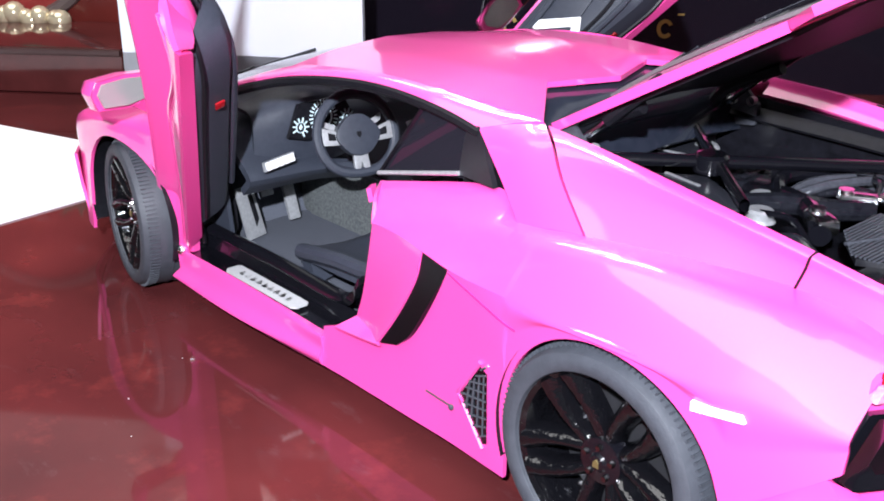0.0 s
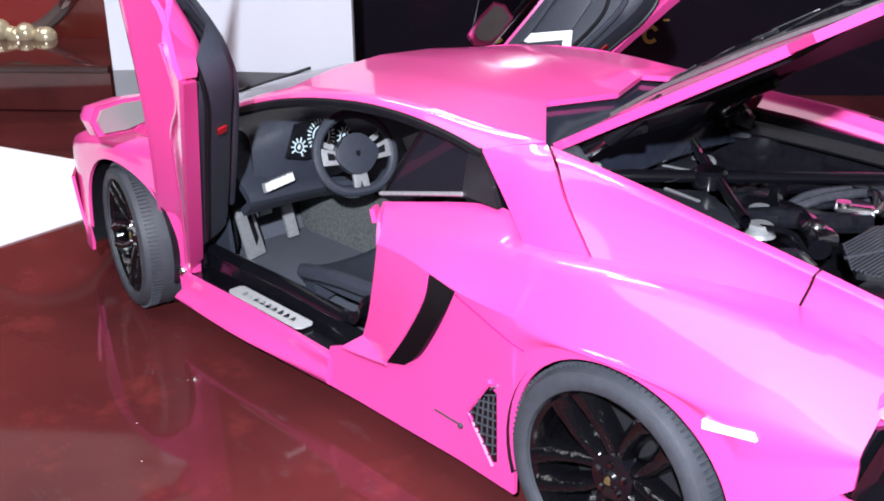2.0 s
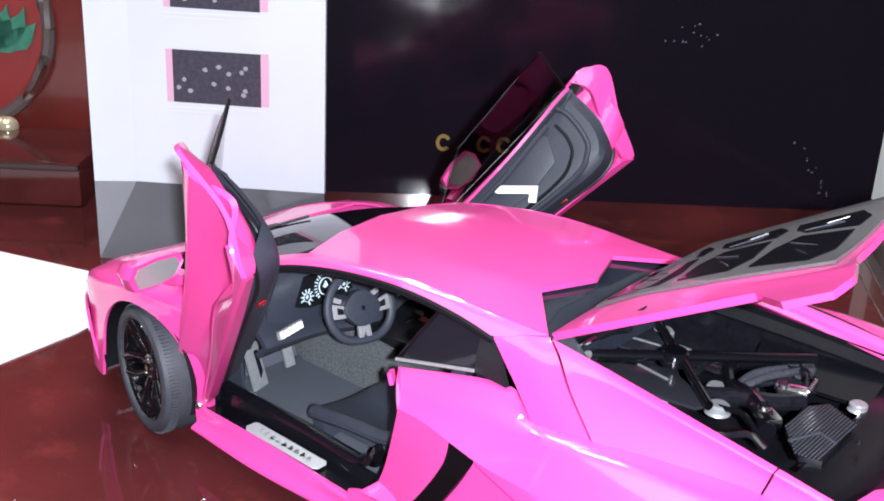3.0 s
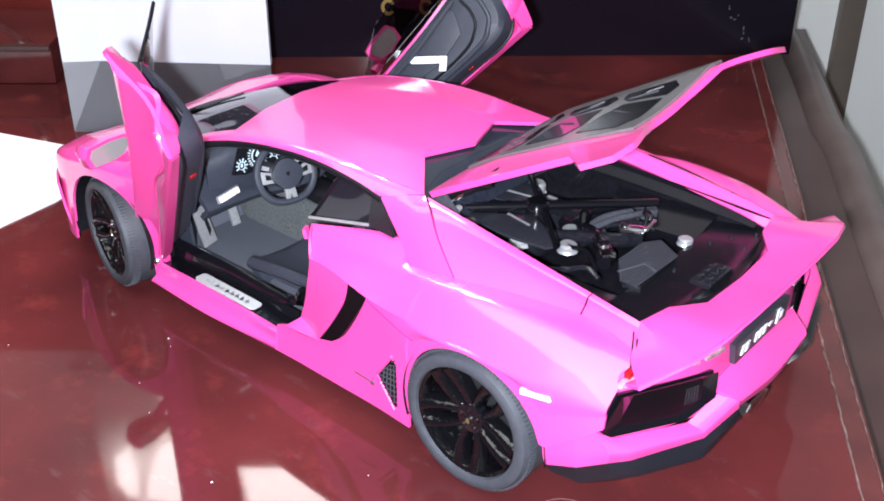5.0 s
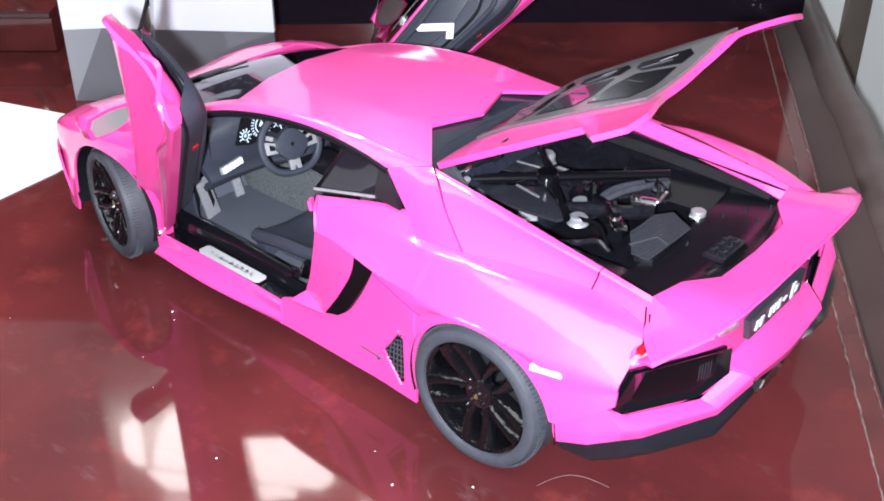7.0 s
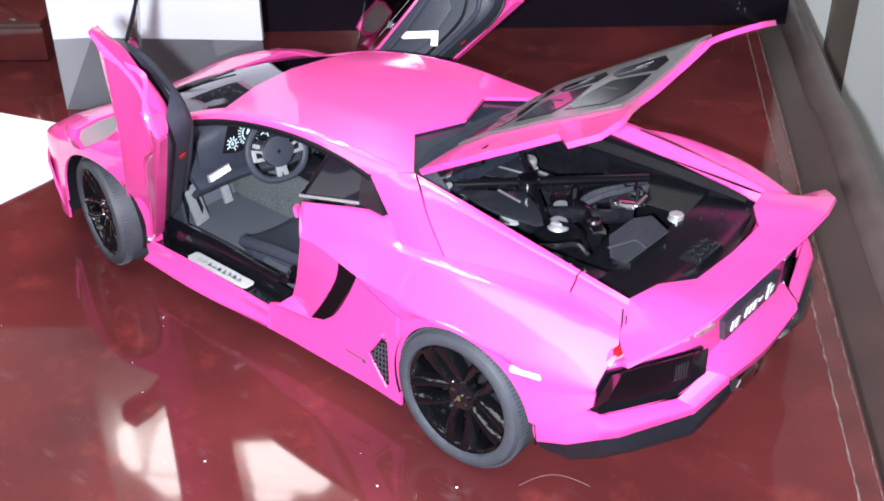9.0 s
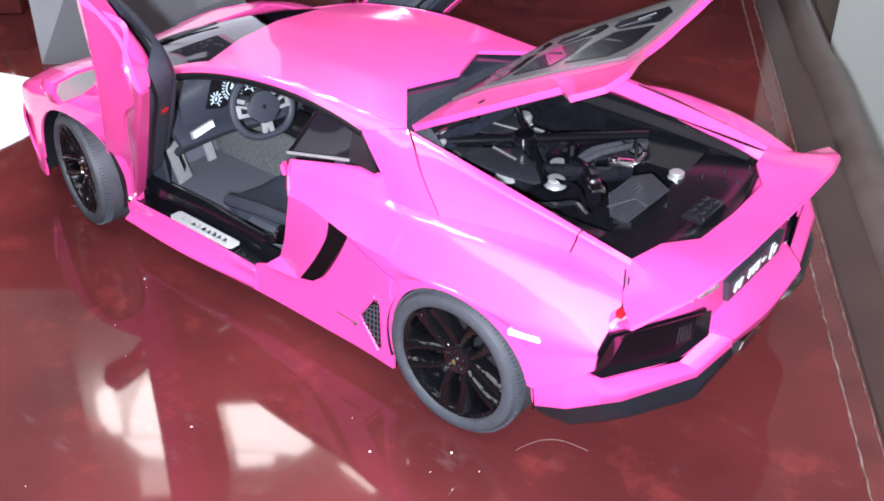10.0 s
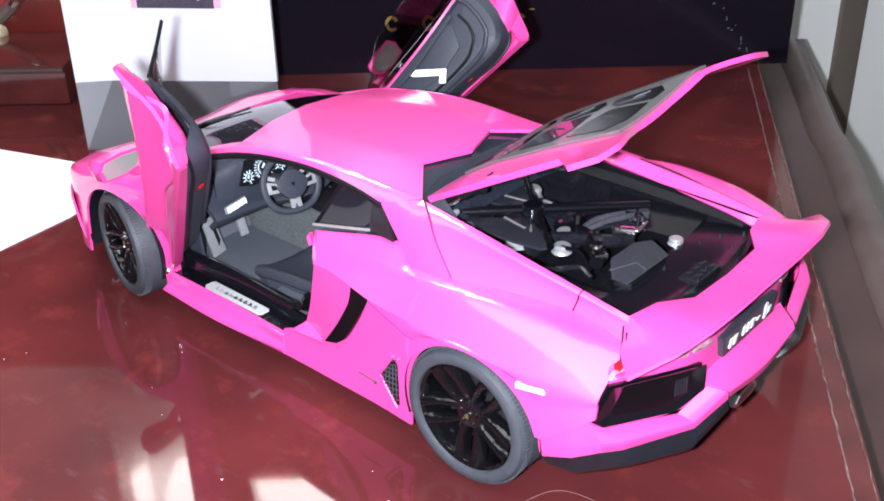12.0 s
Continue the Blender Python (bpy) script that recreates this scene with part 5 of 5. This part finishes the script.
# ---- wheels ----
def wheel(x, y, r, w, steer):
    s = 1 if y > 0 else -1
    rim = r * 0.795
    m = Matrix.Translation((x, y, r)) @ Matrix.Rotation(radians(steer), 4, "Z") @ Matrix.Rotation(radians(-90 * s), 4, "X")
    hub = part("wheel", lathe(bmesh.new(), [(rim * 0.985, 0.0), (rim, -0.006), (rim * 0.93, -0.02), (rim * 0.90, -0.05), (rim * 0.89, -0.16), (0.0005, -0.165)], m, 64), WHEEL, car, "gloss black wheel")
    tyre = lathe(bmesh.new(), [(rim * 0.97, -0.02), (rim, 0.004), (rim + 0.012, 0.010), (r * 0.90, 0.010), (r * 0.945, 0.002), (r * 0.975, -0.018), (r * 0.993, -0.045), (r, -0.08), (r, -w + 0.08), (r * 0.99, -w + 0.04), (r * 0.95, -w), (rim * 0.97, -w)], m, 72)
    ty = part("tyre", tyre, RUBBER, hub, "grey rubber tyre")
    bm = bmesh.new()
    for k in range(110):
        a = 2 * math.pi * k / 110
        mm = m @ Matrix.Rotation(a, 4, "Z")
        box(bm, (r * 0.990, 0, -0.042), (0.012, 0.006, 0.045), mm @ Matrix.Translation((0, 0, 0)))
    for zz in (-w * 0.42, -w * 0.55, -w * 0.68):
        lathe(bm, [(r + 0.001, zz - 0.004), (r + 0.003, zz), (r + 0.001, zz + 0.004)], m, 72)
    part("tread", bm, RUBBER, ty)
    part("brake_disc", lathe(bmesh.new(), [(0.03, -0.155), (0.03, -0.13), (rim * 0.72, -0.13), (rim * 0.72, -0.16)], m, 48), DISC, hub, "dark brake disc")
    for k in range(5):
        a0 = 2 * math.pi * k / 5 + 0.3
        for d in (-1, 1):
            mm = m @ Matrix.Rotation(a0 + d * 0.115, 4, "Z")
            rows = []
            for u in np.linspace(0, 1, 9):
                rr = 0.045 + (rim * 0.95 - 0.045) * u
                off = d * (0.018 * (1 - u) + 0.030 * u * (1 - u) * 2 + 0.012 * u)
                hw = 0.030 - 0.008 * math.sin(math.pi * u) + 0.016 * u
                hz = -0.062 + 0.055 * u ** 0.8
                rows.append([(rr, off - hw * math.cos(v), hz - 0.06 + 0.066 * math.sin(v)) for v in np.linspace(0.0, math.pi, 11)])
            bm = bmesh.new()
            grid(bm, [[mm @ Vector(p) for p in row] for row in rows])
            part("spoke", bm, WHEEL, hub, sharp=50)
        mm = m @ Matrix.Rotation(a0 + math.pi / 5, 4, "Z")
        bm = lathe(bmesh.new(), [(0.0005, 0.012), (0.008, 0.012), (0.011, 0.0)], mm @ Matrix.Translation((0.048, 0, -0.04)), 8)
        part("wheel_nut", bm, CHROME_DARK, hub)
    part("centre_cap", lathe(bmesh.new(), [(0.0005, 0.006), (0.022, 0.004), (0.03, -0.004), (0.07, -0.012), (0.075, -0.06)], m @ Matrix.Translation((0, 0, -0.032)), 32), GLOSS_BLACK, hub, "black centre cap")
    part("cap_emblem", prism(bmesh.new(), [(-0.010, 0.012), (0.010, 0.012), (0.009, -0.004), (0, -0.014), (-0.009, -0.004)], 0.003, m @ Matrix.Translation((0, 0, -0.0265))), GOLD_DIM, hub, "small dull gold shield")


for s in (1, -1):
    wheel(-1.35, 0.995 * s, 0.352, 0.34, 0)
    wheel(1.40, 0.955 * s, 0.335, 0.29, -13)


# ---- doors, raised ----
# the pressed ridge across the door skin, with its hook
RIDGE = [(0.0, 0.010, -0.008), (0.5, 0.058, -0.025), (0.86, 0.112, -0.032), (1.02, 0.098, -0.028), (1.24, 0.036, -0.015), (1.36, 0.050, -0.016), (1.49, 0.125, -0.02)]


def door(mir):
    f = Matrix.Diagonal((1, -1, 1, 1)) if mir else Matrix()
    m = f @ (frame_m((1.0, 0.88, 0.27), (-0.588, 0.437, 0.69), (0.762, -0.006, 0.648)) if mir else frame_m((1.0, 0.88, 0.27), (-0.611, 0.319, 0.725), (0.779, 0.076, 0.622)))

    def P(rows, nu, nv, th, name, mt, par, lab="", sharp=32):
        bm = patch(rows, nu, nv, th, heart=(0.7, 0.3, -3.0))
        return part(name, bm, mt, par, lab, m=m, sharp=sharp)

    skin = P([[(0.0, 0.0, 0.0), (0.5, 0.0, 0.0), (1.0, 0.0, 0.0), (1.453, 0.0, 0.0)], RIDGE, [(0.0, 0.07, -0.03), (0.5, 0.105, -0.085), (0.9, 0.155, -0.12), (1.05, 0.145, -0.14), (1.30, 0.11, -0.14), (1.42, 0.15, -0.13), (1.535, 0.22, -0.095)],
              [(-0.02, 0.16, -0.03), (0.5, 0.185, -0.10), (1.0, 0.225, -0.15), (1.55, 0.28, -0.10)], [(0.02, 0.22, -0.02), (0.5, 0.255, -0.055), (1.0, 0.295, -0.075), (1.58, 0.36, -0.04)],
              [(0.05, 0.265, -0.02), (0.5, 0.305, -0.03), (1.0, 0.35, -0.03), (1.60, 0.435, -0.02)], [(0.1, 0.325, -0.10), (0.5, 0.37, -0.12), (1.0, 0.435, -0.13), (1.53, 0.565, -0.09)], [(0.15, 0.29, -0.18), (0.5, 0.34, -0.20), (0.9, 0.40, -0.20), (1.43, 0.535, -0.13)]], 30, 26, 0.025, "door", PINK, car, "raised pink scissor door")
    # returned edges round the door
    P([[(1.453, 0.0, 0.0), (1.475, 0.05, -0.01), (1.54, 0.24, -0.06), (1.63, 0.49, -0.02), (1.53, 0.565, -0.09)], [(1.40, 0.02, -0.06), (1.41, 0.07, -0.09), (1.44, 0.25, -0.13), (1.49, 0.42, -0.13), (1.43, 0.53, -0.13)]], 4, 18, 0.02, "door_return", PINK, skin)
    P([[(0.0, 0.0, 0.0), (0.5, 0.0, 0.0), (1.0, 0.0, 0.0), (1.453, 0.0, 0.0)], [(0.05, 0.01, -0.07), (0.5, 0.005, -0.065), (1.0, 0.005, -0.06), (1.40, 0.02, -0.06)]], 4, 16, 0.02, "door_bottom_return", PINK, skin)
    tube(b2 := bmesh.new(), cr([(a, b, c + 0.003) for a, b, c in RIDGE], 48), 0.009, 8)
    part("door_crease", b2, PINK, skin, m=m)
    # lining: outline in the door's plane at each depth
    rows = []
    for c, k in ((-0.05, 0.0), (-0.10, 0.0), (-0.17, 0.008), (-0.215, 0.02), (-0.242, 0.05), (-0.25, 0.10)):
        ring = [(0.16 + k, 0.0 + k), (0.6, 0.0 + k), (0.97, 0.0 + k), (1.25 - k * 0.5, 0.0 + k), (1.38 - k * 0.7, 0.055 + k * 0.7), (1.445 - k, 0.20), (1.44 - k, 0.34), (1.42 - k, 0.44 - k * 0.5), (1.39 - k, 0.48 - k), (1.0, 0.40 - k), (0.65, 0.345 - k), (0.2 + k, 0.28 - k)]
        ring = [(a, b) for a, b, _ in cr([(a, b, 0) for a, b in ring], 45)] + [ring[0]]
        rows.append([(a, b, min(c, -0.05 - 1.1 * max(0.0, min(b, 0.16) - 0.02)) + 0.03 * max(0, 0.5 - a)) for a, b in ring])
    rows.append([(0.25 + 0.88 * (a - 0.2), 0.08 + 0.62 * (b - 0.02), -0.252) for a, b, c in rows[-1]])
    rows.append([(0.8, 0.2, -0.252)] * len(rows[0]))
    bm = bmesh.new()
    grid(bm, [[Vector(p) for p in r] for r in rows])
    bmesh.ops.remove_doubles(bm, verts=bm.verts, dist=1e-5)
    bmesh.ops.recalc_face_normals(bm, faces=bm.faces[:])
    trim = part("door_trim", bm, TRIM, skin, "dark grey door lining", m=m)
    tube(b2 := bmesh.new(), cr([(0.2, -0.003, -0.10), (0.97, -0.003, -0.10), (1.25, -0.003, -0.10), (1.385, 0.055, -0.10), (1.448, 0.20, -0.11)], 24), 0.010, 6)
    part("trim_bead", b2, BLACK, trim, m=m)
    part("red_reflector", box(bmesh.new(), (1.02, -0.001, -0.165), (0.038, 0.008, 0.038), None, 0.004), RED, trim, "small red door reflector", m=m)
    # inner face details
    for pts, r in (([(0.3, 0.05, -0.25), (1.1, 0.05, -0.25), (1.29, 0.12, -0.25), (1.335, 0.22, -0.25), (1.33, 0.36, -0.25), (1.30, 0.43, -0.245)], 0.016), ([(0.3, 0.085, -0.252), (1.0, 0.085, -0.252), (1.2, 0.15, -0.252), (1.25, 0.25, -0.252), (1.24, 0.36, -0.25)], 0.010)):
        tube(b2 := bmesh.new(), cr(pts, 28), r, 8)
        part("trim_piping", b2, TRIM2 if r > 0.012 else BLACK, trim, m=m)
    pad = [(0.55, 0.16), (0.9, 0.13), (1.12, 0.19), (1.17, 0.33), (1.12, 0.38), (0.8, 0.33), (0.55, 0.29)]
    part("inner_pad", prism(bmesh.new(), pad, -0.012, Matrix.Translation((0, 0, -0.252))), TRIM2, trim, "grey inset door pad", m=m, bevel=0.006)
    tube(b2 := bmesh.new(), cr([(0.6, 0.27, -0.262), (0.8, 0.29, -0.275), (1.0, 0.335, -0.275), (1.2, 0.385, -0.262)], 14), 0.016, 8)
    part("armrest", b2, TRIM, trim, m=m)
    if mir:
        lab = [(0.74, 0.275), (0.765, 0.295), (0.965, 0.14), (0.90, 0.07), (0.865, 0.10), (0.90, 0.135), (0.75, 0.25)]
        part("white_label", prism(bmesh.new(), lab, -0.008, Matrix.Translation((0, 0, -0.268))), WHITE, trim, "white angular trim label", m=m)
    if mir:
        g = [[(0.35, 0.36, -0.22), (0.65, 0.40, -0.22), (1.0, 0.45, -0.21), (1.40, 0.51, -0.20)], [(0.55, 0.47, -0.31), (0.78, 0.50, -0.31), (1.05, 0.55, -0.31), (1.41, 0.60, -0.30)], [(0.74, 0.57, -0.40), (0.95, 0.61, -0.40), (1.2, 0.66, -0.40), (1.425, 0.70, -0.40)]]
    else:
        g = [[(0.25, 0.36, -0.20), (0.6, 0.40, -0.22), (1.0, 0.45, -0.23), (1.36, 0.51, -0.22)], [(0.42, 0.55, -0.27), (0.68, 0.59, -0.33), (1.0, 0.62, -0.38), (1.29, 0.66, -0.38)], [(0.62, 0.70, -0.36), (0.8, 0.75, -0.42), (1.05, 0.79, -0.48), (1.22, 0.80, -0.52)]]
    glass = P(g, 8, 16, 0.012, "door_glass", CLEAR_DARK, skin, "tinted frameless window glass")
    tube(b2 := bmesh.new(), cr([g[0][3], g[1][3], g[2][3]], 10), 0.008, 6)
    part("glass_edge", b2, BLACK, glass, m=m)
    part("lock_plate", box(bmesh.new(), (1.44, 0.49, -0.11), (0.06, 0.06, 0.07), None, 0.01), SLATE, skin, "dark grey door lock", m=m)


door(False)
door(True)


# ---- mirrors ----
for s in (1, -1):
    prof = [(-0.20, 0.01), (-0.17, 0.06), (-0.03, 0.072), (0.11, 0.062), (0.14, 0.01), (0.11, -0.06), (-0.03, -0.07), (-0.15, -0.05)]
    at = (1.13, 1.05, 0.962) if s > 0 else (1.03, -1.09, 1.076)
    m = Matrix.Translation(at) @ Matrix.Rotation(radians(8 * s), 4, "Z") if s > 0 else frame_m(at, (0.80, -0.50, -0.33), (0.52, 0.36, -0.75)) @ Matrix.Diagonal((1, 0.8, 1.1, 1))
    bm = bmesh.new()
    rings = []
    for d, k in ((0.0, 0.94), (-0.012, 1.0), (0.05, 0.98), (0.11, 0.75), (0.15, 0.4)):
        rings.append([m @ Vector((d, y * k * s, z * k)) for y, z in prof])
    vs = [[bm.verts.new(p) for p in r] for r in rings]
    for a, b in zip(vs, vs[1:]):
        for i in range(len(a)):
            bm.faces.new((a[i], a[(i + 1) % len(a)], b[(i + 1) % len(a)], b[i]))
    bm.faces.new(vs[-1])
    bm.faces.new(vs[0])
    mh = part("wing_mirror", bm, PINK, car, "pink wing mirror housing", bevel=0.006)
    part("mirror_glass", prism(bmesh.new(), [(y * 0.80 * s, z * 0.78) for y, z in prof], 0.01, m @ frame_m((-0.024, 0, 0), (0, 1, 0), (0, 0, 1))), MIRROR, mh, "mirror glass")
    tube(b2 := bmesh.new(), cr([(at[0] + 0.03, at[1] - 0.08 * s, at[2] - 0.045), (at[0] + 0.06, at[1] - 0.16 * s, at[2] - 0.09), (1.18, 0.76 * s, 0.84)] if s > 0 else [(1.06, -1.10, 1.01), (1.05, -1.06, 0.95), (1.04, -0.98, 0.89)], 8), [0.035] * 8, 8)
    part("mirror_arm", b2, PINK, mh)

# ---- cabin ----
part("cabin_floor", box(bmesh.new(), (0.35, 0, 0.205), (1.75, 1.40, 0.03), None, 0.005), CARPET, car, "grey carpet cabin floor")
part("bulkhead", box(bmesh.new(), (-0.50, 0, 0.55), (0.05, 1.30, 0.75), None, 0.02), BLACK, car)
part("firewall", patch([[(1.18, 0.70, 0.20), (1.18, -0.70, 0.20)], [(1.32, 0.70, 0.50), (1.32, -0.70, 0.5)], [(1.28, 0.70, 0.80), (1.28, -0.70, 0.80)]], 6, 6, 0.03), CARPET, car)
part("footwell_side", patch([[(1.2, 0.715, 0.22), (0.9, 0.705, 0.22)], [(1.2, 0.72, 0.75), (0.95, 0.72, 0.75)]], 5, 5, 0.02), TRIM, car)
part("centre_tunnel", box(bmesh.new(), (0.35, 0.0, 0.33), (1.7, 0.26, 0.26), None, 0.04), FELT, car, "mottled grey carpet tunnel")
part("tunnel_carpet", patch([[(1.1, 0.14, 0.22), (0.25, 0.15, 0.22)], [(1.15, 0.12, 0.56), (0.45, 0.13, 0.50)]], 5, 8, 0.02), FELT, car, "mottled grey carpet panel")
dash = part("dashboard", patch([[(0.80, 0.70, 0.52), (0.82, 0.3, 0.50), (0.80, 0, 0.46), (0.82, -0.3, 0.50), (0.80, -0.70, 0.52)], [(0.74, 0.70, 0.60), (0.72, 0.3, 0.58), (0.66, 0, 0.54), (0.72, -0.3, 0.58), (0.74, -0.70, 0.60)], [(0.84, 0.70, 0.70), (0.86, 0.3, 0.66), (0.80, 0, 0.66), (0.84, -0.3, 0.68), (0.84, -0.70, 0.70)], [(0.92, 0.70, 0.80), (0.92, 0.3, 0.82), (0.92, 0, 0.80), (0.92, -0.3, 0.80), (0.92, -0.70, 0.80)], [(1.25, 0.68, 0.815), (1.45, 0.3, 0.80), (1.5, 0, 0.80), (1.45, -0.3, 0.80), (1.25, -0.68, 0.815)]], 18, 24, 0.03), TRIM, car, "dark grey dashboard")
part("cluster_hood", patch([[(0.82, 0.62, 0.62), (0.79, 0.34, 0.60), (0.82, 0.08, 0.62)], [(0.86, 0.60, 0.82), (0.80, 0.34, 0.87), (0.86, 0.10, 0.82)], [(0.98, 0.60, 0.86), (0.98, 0.34, 0.91), (0.98, 0.10, 0.86)]], 10, 14, 0.02), TRIM2, dash)
cm = frame_m((0.77, 0.29, 0.795), (0, -1, 0), (0.12, 0, 1))
clu = part("instrument_panel", prism(bmesh.new(), [(-0.19, -0.06), (-0.12, 0.075), (0.12, 0.075), (0.19, -0.06), (0.1, -0.085), (-0.1, -0.085)], -0.02, cm), BLACK, dash, "black instrument cluster with pale dials")
for cx, cz, r, n in ((0, 0.0, 0.066, 22), (-0.125, -0.025, 0.034, 9), (0.125, -0.025, 0.034, 9)):
    for k in range(n):
        a = 0.3 + (2 * math.pi - 0.9) * k / n - math.pi / 2
        mm = cm @ Matrix.Translation((cx + r * math.cos(a), cz + r * math.sin(a), 0.003)) @ Matrix.Rotation(a, 4, "Z")
        part("dial_tick", box(bmesh.new(), (0, 0, 0), (0.014 if k % 2 else 0.02, 0.006, 0.004), mm), DIAL, clu)
    part("dial_ring", lathe(bmesh.new(), [(r * 0.70, 0.0), (r * 0.70, 0.005), (r * 0.62, 0.005), (r * 0.62, 0)], cm @ Matrix.Translation((cx, cz, 0.001)), 24), DIAL, clu)
    part("dial_needle", prism(bmesh.new(), [(-0.002, -0.01), (r * 0.25, 0.0), (0.004, r * 0.42), (-r * 0.25, 0.0)], 0.005, cm @ Matrix.Translation((cx, cz, 0.0))), DIAL, clu)
vm = frame_m((0.715, 0.565, 0.66), (0.1, -1, 0.08), (0.3, 0, 1))
vs_ = part("switch_strip", prism(bmesh.new(), [(-0.08, -0.02), (0.08, -0.02), (0.085, 0.02), (-0.075, 0.02)], -0.02, vm), SILVER, dash, "silver switch strip")
for k in range(5):
    part("switch", box(bmesh.new(), (-0.062 + 0.031 * k, 0.0, 0.006), (0.022, 0.034, 0.014), vm, 0.003), WHITE, vs_)
# steering wheel
C = Vector((0.475, 0.34, 0.785))
sm = frame_m(C, (-0.28, -1, 0.0), (0.36, 0, 0.93)) @ Matrix.Diagonal((1.0, 1.0, 1.0, 1))
bm = bmesh.new()
R, rt = 0.172, 0.022
ring = []
for a in np.linspace(0, 2 * math.pi, 40, endpoint=False):
    rad = R * (1 - 0.10 * max(0, -math.sin(a)) ** 6)
    ring.append([sm @ Vector(((rad + rt * math.cos(b)) * math.cos(a), (rad + rt * math.cos(b)) * math.sin(a), rt * math.sin(b))) for b in np.linspace(0, 2 * math.pi, 10, endpoint=False)])
vs = [[bm.verts.new(p) for p in r] for r in ring]
for i in range(40):
    for j in range(10):
        bm.faces.new((vs[i][j], vs[i][(j + 1) % 10], vs[(i + 1) % 40][(j + 1) % 10], vs[(i + 1) % 40][j]))
sw = part("steering_wheel", bm, TRIM, car, "dark grey steering wheel with silver spokes")
hubp = [(0.092 * math.cos(k) * (1 + 0.08 * math.cos(4 * k)), 0.088 * math.sin(k)) for k in np.linspace(0, 2 * math.pi, 20, endpoint=False)]
part("horn_pad", prism(bmesh.new(), hubp, 0.05, sm @ Matrix.Translation((0, 0, -0.02))), TRIM2, sw, bevel=0.012)
for s in (1, -1):
    part("side_spoke", prism(bmesh.new(), [(0.08 * s, 0.02), (0.155 * s, 0.045), (0.155 * s, -0.03), (0.07 * s, -0.035)], 0.02, sm @ Matrix.Translation((0, 0, -0.005))), SILVER, sw, "silver spoke", bevel=0.004)
    part("spoke_inlay", prism(bmesh.new(), [(0.10 * s, 0.012), (0.13 * s, 0.022), (0.13 * s, -0.01), (0.098 * s, -0.014)], 0.006, sm @ Matrix.Translation((0, 0, 0.012))), BLACK, sw)
    part("shift_paddle", prism(bmesh.new(), [(0.07 * s, 0.05), (0.14 * s, 0.085), (0.135 * s, 0.055), (0.08 * s, 0.03)], 0.008, sm @ Matrix.Translation((0, 0, -0.05))), SILVER, sw, "silver shift paddle")
part("lower_spoke", prism(bmesh.new(), [(-0.03, -0.06), (0.03, -0.06), (0.035, -0.155), (0.012, -0.155), (0, -0.11), (-0.012, -0.155), (-0.035, -0.155)], 0.02, sm @ Matrix.Translation((0, 0, -0.005))), SILVER, sw, "silver lower spoke", bevel=0.003)
part("wheel_emblem", prism(bmesh.new(), [(-0.010, 0.012), (0.010, 0.012), (0.009, -0.004), (0, -0.014), (-0.009, -0.004)], 0.004, sm @ Matrix.Translation((0, 0, 0.03))), BLACK, sw)
tube(b2 := bmesh.new(), [sm @ Vector((0, 0, -0.02)), sm @ Vector((0, 0, -0.34))], [0.05, 0.07], 12)
part("steering_column", b2, TRIM, sw)
# pedals
for y, x, z, w, h in ((0.27, 1.06, 0.235, 0.06, 0.30), (0.38, 1.12, 0.36, 0.07, 0.07)):
    m = frame_m((x, y, z), (0, -1, 0), (0.35, 0, 1))
    part("pedal", prism(bmesh.new(), [(-w / 2, 0), (w / 2, 0), (w / 2, h), (-w / 2, h)], 0.02, m), SILVER, car, "silver pedal", bevel=0.006)
m = frame_m((1.0, 0.53, 0.225), (0.25, -1, 0), (0.3, 0, 1))
fr = part("footrest", prism(bmesh.new(), [(-0.05, 0), (0.06, 0), (0.05, 0.24), (-0.05, 0.24)], 0.02, m), SILVER, car, "silver footrest plate", bevel=0.004)
part("footrest_slot", prism(bmesh.new(), [(0.01, 0.05), (0.035, 0.08), (0.03, 0.20), (0.005, 0.20)], 0.006, m @ Matrix.Translation((0, 0, 0.018))), BLACK, fr)
for s in (1, -1):
    seat = part("seat", patch([[(0.42, 0.18 * s, 0.22), (0.42, 0.42 * s, 0.24), (0.42, 0.66 * s, 0.22)], [(0.44, 0.18 * s, 0.36), (0.46, 0.42 * s, 0.34), (0.44, 0.66 * s, 0.38)], [(0.1, 0.18 * s, 0.38), (0.1, 0.42 * s, 0.33), (0.1, 0.66 * s, 0.40)], [(-0.15, 0.20 * s, 0.40), (-0.12, 0.42 * s, 0.36), (-0.15, 0.64 * s, 0.42)], [(-0.25, 0.22 * s, 0.65), (-0.24, 0.42 * s, 0.62), (-0.25, 0.62 * s, 0.66)], [(-0.36, 0.28 * s, 0.98), (-0.35, 0.42 * s, 0.98), (-0.36, 0.56 * s, 0.98)]], 26, 14, 0.06), TRIM, car, "dark grey sports seat")
    tube(b2 := bmesh.new(), cr([(0.45, 0.66 * s, 0.36), (0.2, 0.67 * s, 0.40), (-0.05, 0.66 * s, 0.42), (-0.2, 0.64 * s, 0.55)], 14), 0.035, 10)
    part("bolster", b2, TRIM2, seat, "side bolster")
part("console", box(bmesh.new(), (0.55, 0, 0.50), (0.35, 0.20, 0.10), None, 0.03), BLACK, car, "black centre console")
part("console_trim", patch([[(0.68, -0.12, 0.72), (0.70, -0.34, 0.73)], [(0.64, -0.12, 0.66), (0.66, -0.34, 0.67)]], 3, 6, 0.015), SILVER, dash, "silver dashboard trim")
